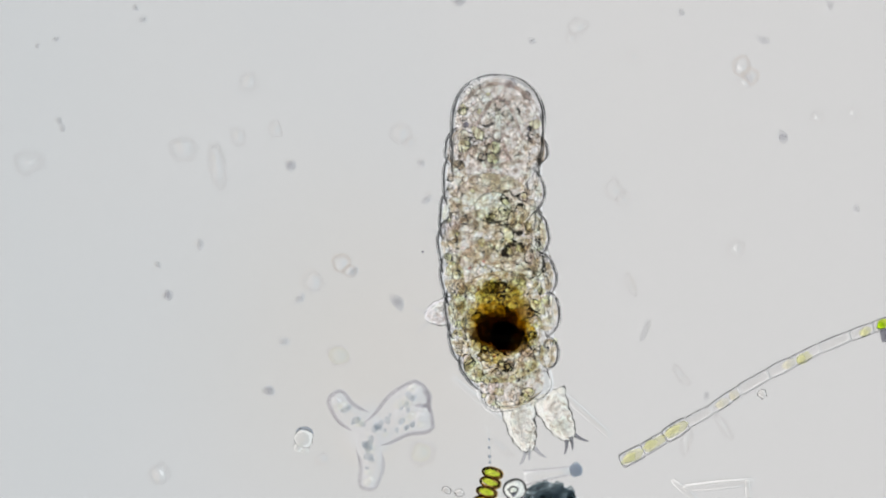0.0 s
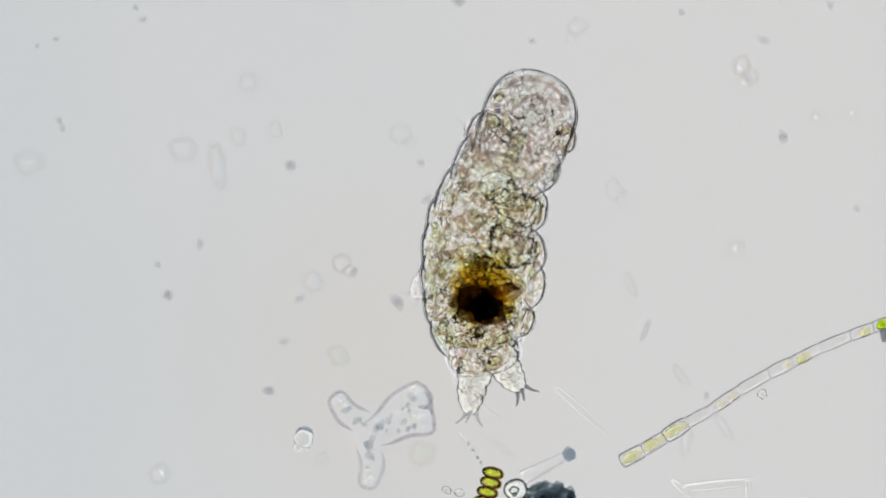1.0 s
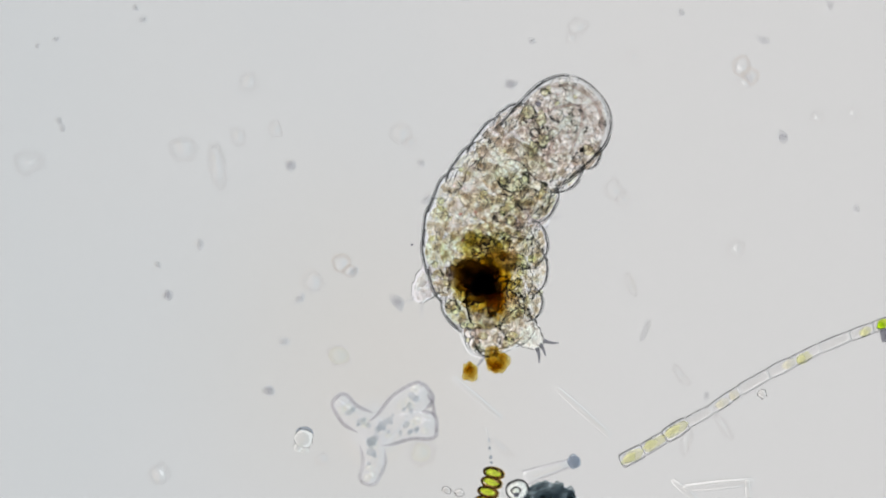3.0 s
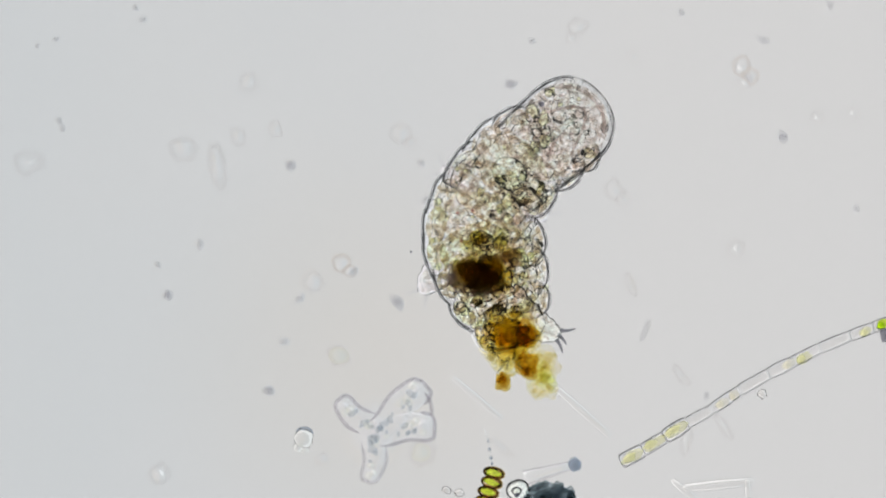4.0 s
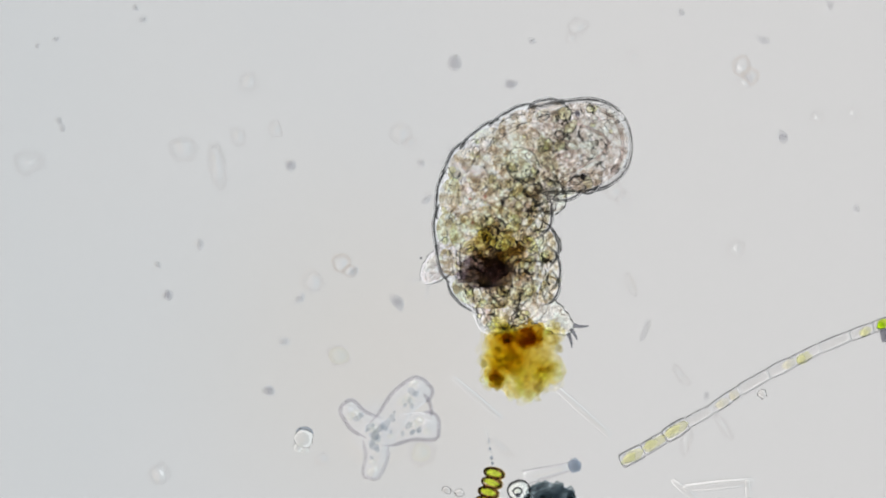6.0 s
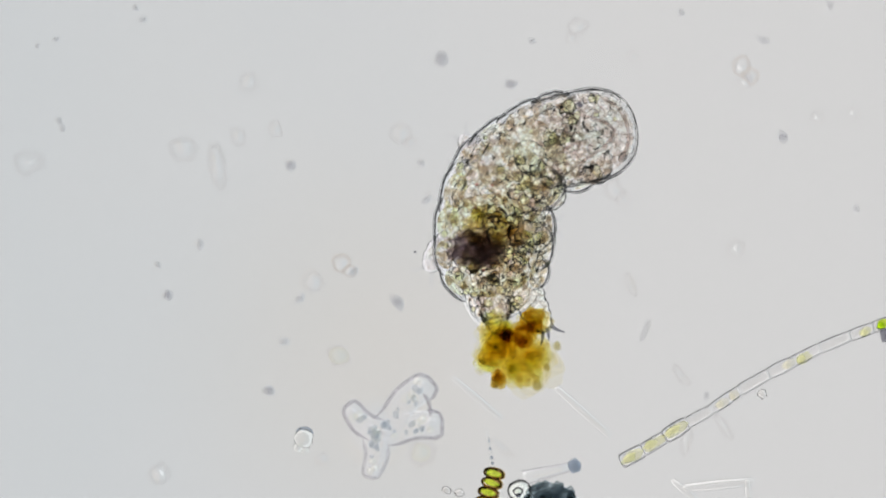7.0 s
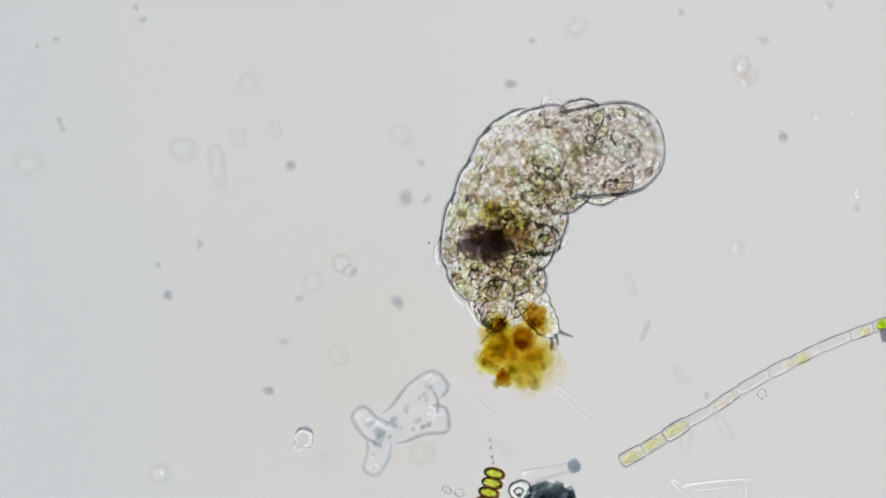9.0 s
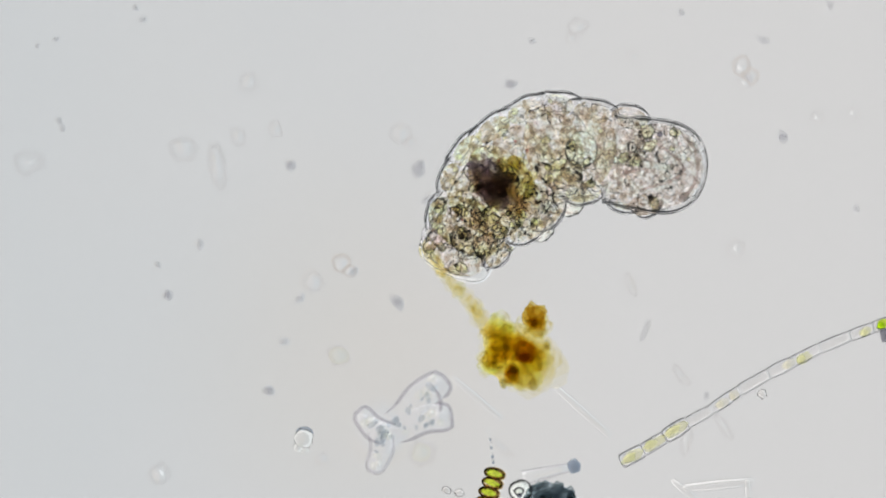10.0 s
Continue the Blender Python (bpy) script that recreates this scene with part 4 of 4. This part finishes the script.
for k, (x, y, r) in enumerate(PALE):
    if (x, y) in SHARP:
        ob = thing("crystal", "small bright glassy crystal on the slide", "crystal", "crystals", Geo().blob((0, 0, r * 0.6), (r, r * 0.8, r * 0.6), 2, 0.8, 1.4, seed=k), M_SHARD)
    else:
        brown = (x, y) in ((604, 468), (618, 480), (1312, 118), (1328, 134))
        ob = thing("bleb", "pale clear bleb of debris on the slide", "bleb", "pale blebs", Geo().dome(r * (0.9 if x > 100 else 0.3), r * (0.34 if x > 100 else 0.1), rnd.uniform(0.8, 1.3), seed=k), M_SPECK_GREEN if y in (630, 802) else M_SPECK)
        part("rim", rim_loop(r, 1.0, k), M_RING_SHADE_BROWN if brown else M_RING_SHADE, ob, "faint grey ring of shade")
    ob.matrix_basis = turn(at(x, y), 0, 0, rnd.uniform(0, 180))
bean = thing("bean_cell", "bright bean-shaped clear cell with dark rim", "cell",
             geo=Geo().blob((0, 0, 14), (17, 17, 12), 3, 0.2, 1.3, seed=4).blob((-10, -16, 10), (9, 9, 8), 3, 0.2, 1.3).blob((2, -22, 8), (8, 6, 6), 2, 0.2, 1.3), mat=M_PEARL)
part("cap", Geo().tube([(17 * math.cos(a), 4 + 14 * math.sin(a), 16) for a in [0.3 + 0.32 * k for k in range(8)]], [1.5, 2.5, 3.2, 3.6, 3.6, 3.2, 2.5, 1.5], 8), M_KNOB, bean, "dark curved rim")
bean.location = at(538, 776)

drifter = thing("drifting_speck", "dark grey speck drifting in the water", "speck", geo=Geo().soft((0, 0, 0), (13, 16, 9), 0.35, 5, 4), mat=M_GREY)
DRIFT = [(0, 812, -3), (2.5, 815, -5), (4, 850, -30), (5, 848, 18), (5.5, 823, 104), (7, 781, 104), (7.5, 829, 155), (8, 806, 255), (8.5, 760, 320), (9, 718, 350), (9.5, 731, 317), (10, 740, 300)]
mote = thing("drifting_mote", "tiny black mote drifting beside the water bear", "speck", geo=Geo().blob((0, 0, 0), (2.2, 2.2, 2), 2), mat=M_EYE)
MOTE = [(0, 748, 446), (1, 745, 442), (2.5, 731, 430), (4.5, 729, 452), (5.5, 747, 460), (7.5, 733, 441), (9, 759, 430), (10, 762, 425)]
swimmer = thing("swimming_cell", "tiny bright cell swimming across the field", "cell", geo=Geo().blob((0, 0, 0), (9, 12, 8), 2, 0.2, 1.3), mat=M_PEARL)
SWIM = [(0, 1150, -120), (7.5, 1160, -90), (8, 1190, -20), (8.3, 1268, 76), (8.6, 1380, 204), (9, 1520, 341), (9.3, 1610, 420), (10, 1800, 560)]


def glide(ob, keys, z=0.0):
    """Key a thing along stage rows of t, x, y and degrees."""
    rows = []
    for t in TIMES:
        q = smooth(keys, t)
        rows.append((t, turn(at(q[0], q[1], z), 0, 0, q[2] if len(q) > 2 else 0)))
    walk(ob, rows)


def reach(ob, keys, z):
    """Key a limb by rows of its root and its foot."""
    rows = []
    for t in TIMES:
        q = smooth(keys, t)
        rows.append((t, at(q[2], q[3], z), heading(q[:2], q[2:])))
    walk(ob, unwrap(rows))


def motions():
    for seg, s in PIECES:
        rows = []
        for t in TIMES:
            q, a = along(back(t), s if s > 0.2 else (HEAD_LENGTH / 2 - 1) / long_is(back(t)))
            rows.append((t, at(q[0], q[1], HALF), a))
        walk(seg, unwrap(rows))
    for fold, side, s in FOLDS:
        rows = []
        for t in TIMES:
            q, a = along(flank(t, side), s)
            w = (math.cos(radians(a)) * side * 3, -math.sin(radians(a)) * side * 3)
            rows.append((t, at(q[0] + w[0], q[1] + w[1], HALF), a + (180 if side < 0 else 0)))
        walk(fold, unwrap(rows))
    glide(gut, GUT, HALF + 4)
    glide(gut_side, GUT_SIDE, HALF + 2)
    glide(gut_food, GUT_FOOD, HALF - 4)
    for leg, z, keys in LEGS:
        reach(leg, keys, z)
    # the waste starts inside the gut and is left behind
    for k, (c, x, y, z, a) in enumerate(CLUMPS):
        late = (x - 914) * 0.8
        h = ((k * 37) % 68 - 34, (k * 23) % 26 - 14)
        inside = [(4, 852 + h[0], 488 + h[1], a), (4.5, 852 + h[0], 486 + h[1], a), (5, 858 + h[0], 490 + h[1], a)]
        glide(c, [(0, 890 + h[0], 588 + h[1], a), (1, 854 + h[0], 538 + h[1], a), (2.75, 850 + h[0], 500 + h[1], a)] + (inside if k % 5 < 3 else [
                  (4, (897 if x < 914 else 962) if y > 625 else 920 + late * 0.7, y + 14 if y > 625 else 604 + (y - 600) * 0.7, a), (4.5, 905 + late * 0.9, 636 + (y - 630) * 0.9, a), (5, 908 + late * 1.0, 634 + (y - 630) * 0.95, a)]) + [(5.5, x + 8, y + 8, a + 10), (7, x - 6, y - 5, a), (8.5, x - 6, y, a), (9.5, x - 4, y - 3, a), (10, x * 0.9 + 88, y, a)], z)
    for k, (c, x, y, z, a) in enumerate(HAZES):
        h = ((k * 41) % 30 - 15, (k * 61) % 20 - 10)
        glide(c, [(0, 885 + h[0], 580 + h[1], a), (1, 856 + h[0], 520 + h[1], a), (2.75, 856 + h[0], 490 + h[1], a), (4, 905 + h[0] * 0.5, 600 + h[1] * 0.3, a), (5, x, y + 10, a), (5.5, x + 4, y + 8, a), (7, x, y, a), (10, x + 8, y, a)], z)
    for k, (c, x, y, u) in enumerate(TRAIL):
        h = ((k * 29) % 80 - 40, (k * 53) % 130 - 70)
        glide(c, [(0, 888 + h[0], 585 + h[1]), (1, 856 + h[0], 525 + h[1]), (2.75, 858 + h[0], 490 + h[1]), (4, 895 + h[0] * 0.6, 585 + h[1] * 0.4), (5.5, 900, 600), (9, 885, 575), (9.5, 885 - 15 * (1 - u), 560), (10, x, y)], 30)
    for c, x, y in CRUMBS:
        h = ((x * 3) % 60 - 30, (y * 7) % 50 - 25)
        glide(c, [(0, 880 + h[0], 585 + h[1]), (1, 852 + h[0], 535 + h[1]), (2.75, 852 + h[0], 495 + h[1]), (4, 890 + (x - 910) * 0.6, 600 + (y - 640) * 0.8), (5, x, y - 10), (5.5, x + 4, y + 4), (7, x, y), (8.5, x - 3, y), (10, x * 0.7 + 278, y)], 48)
    for ob, keys in zip(PELLETS, PELLET_ROWS):
        glide(ob, keys, 44)
    for ob, keys in ARMS:
        rows = [(t, at(*smooth(keys, t), 30), heading(smooth(CORE, t), smooth(keys, t))) for t in TIMES]
        walk(ob, unwrap(rows))
    rows = []
    for t in TIMES:
        a, b = smooth(ARMS[2][1], t), smooth(ARMS[3][1], t)
        q = (a + b) / 2 + (smooth(CORE, t) - (a + b) / 2) * (0.03 + 0.13 * min(max((t - 5.3) / 1.5, 0), 1))
        rows.append((t, at(*q, 30), heading(a, b) - 270))
    walk(web, unwrap(rows))
    glide(core, CORE, 14)
    glide(hair, [(t, x - smooth(STACK, t)[0] + 784, y - smooth(STACK, t)[1] + 441, a) for t, x, y, a in HAIR], 16)
    glide(stack, STACK)
    glide(bubble, BUBBLE)
    glide(pin, PIN)
    glide(drifter, DRIFT, 14)
    glide(swimmer, SWIM, 14)
    glide(mote, MOTE, 20)


motions()
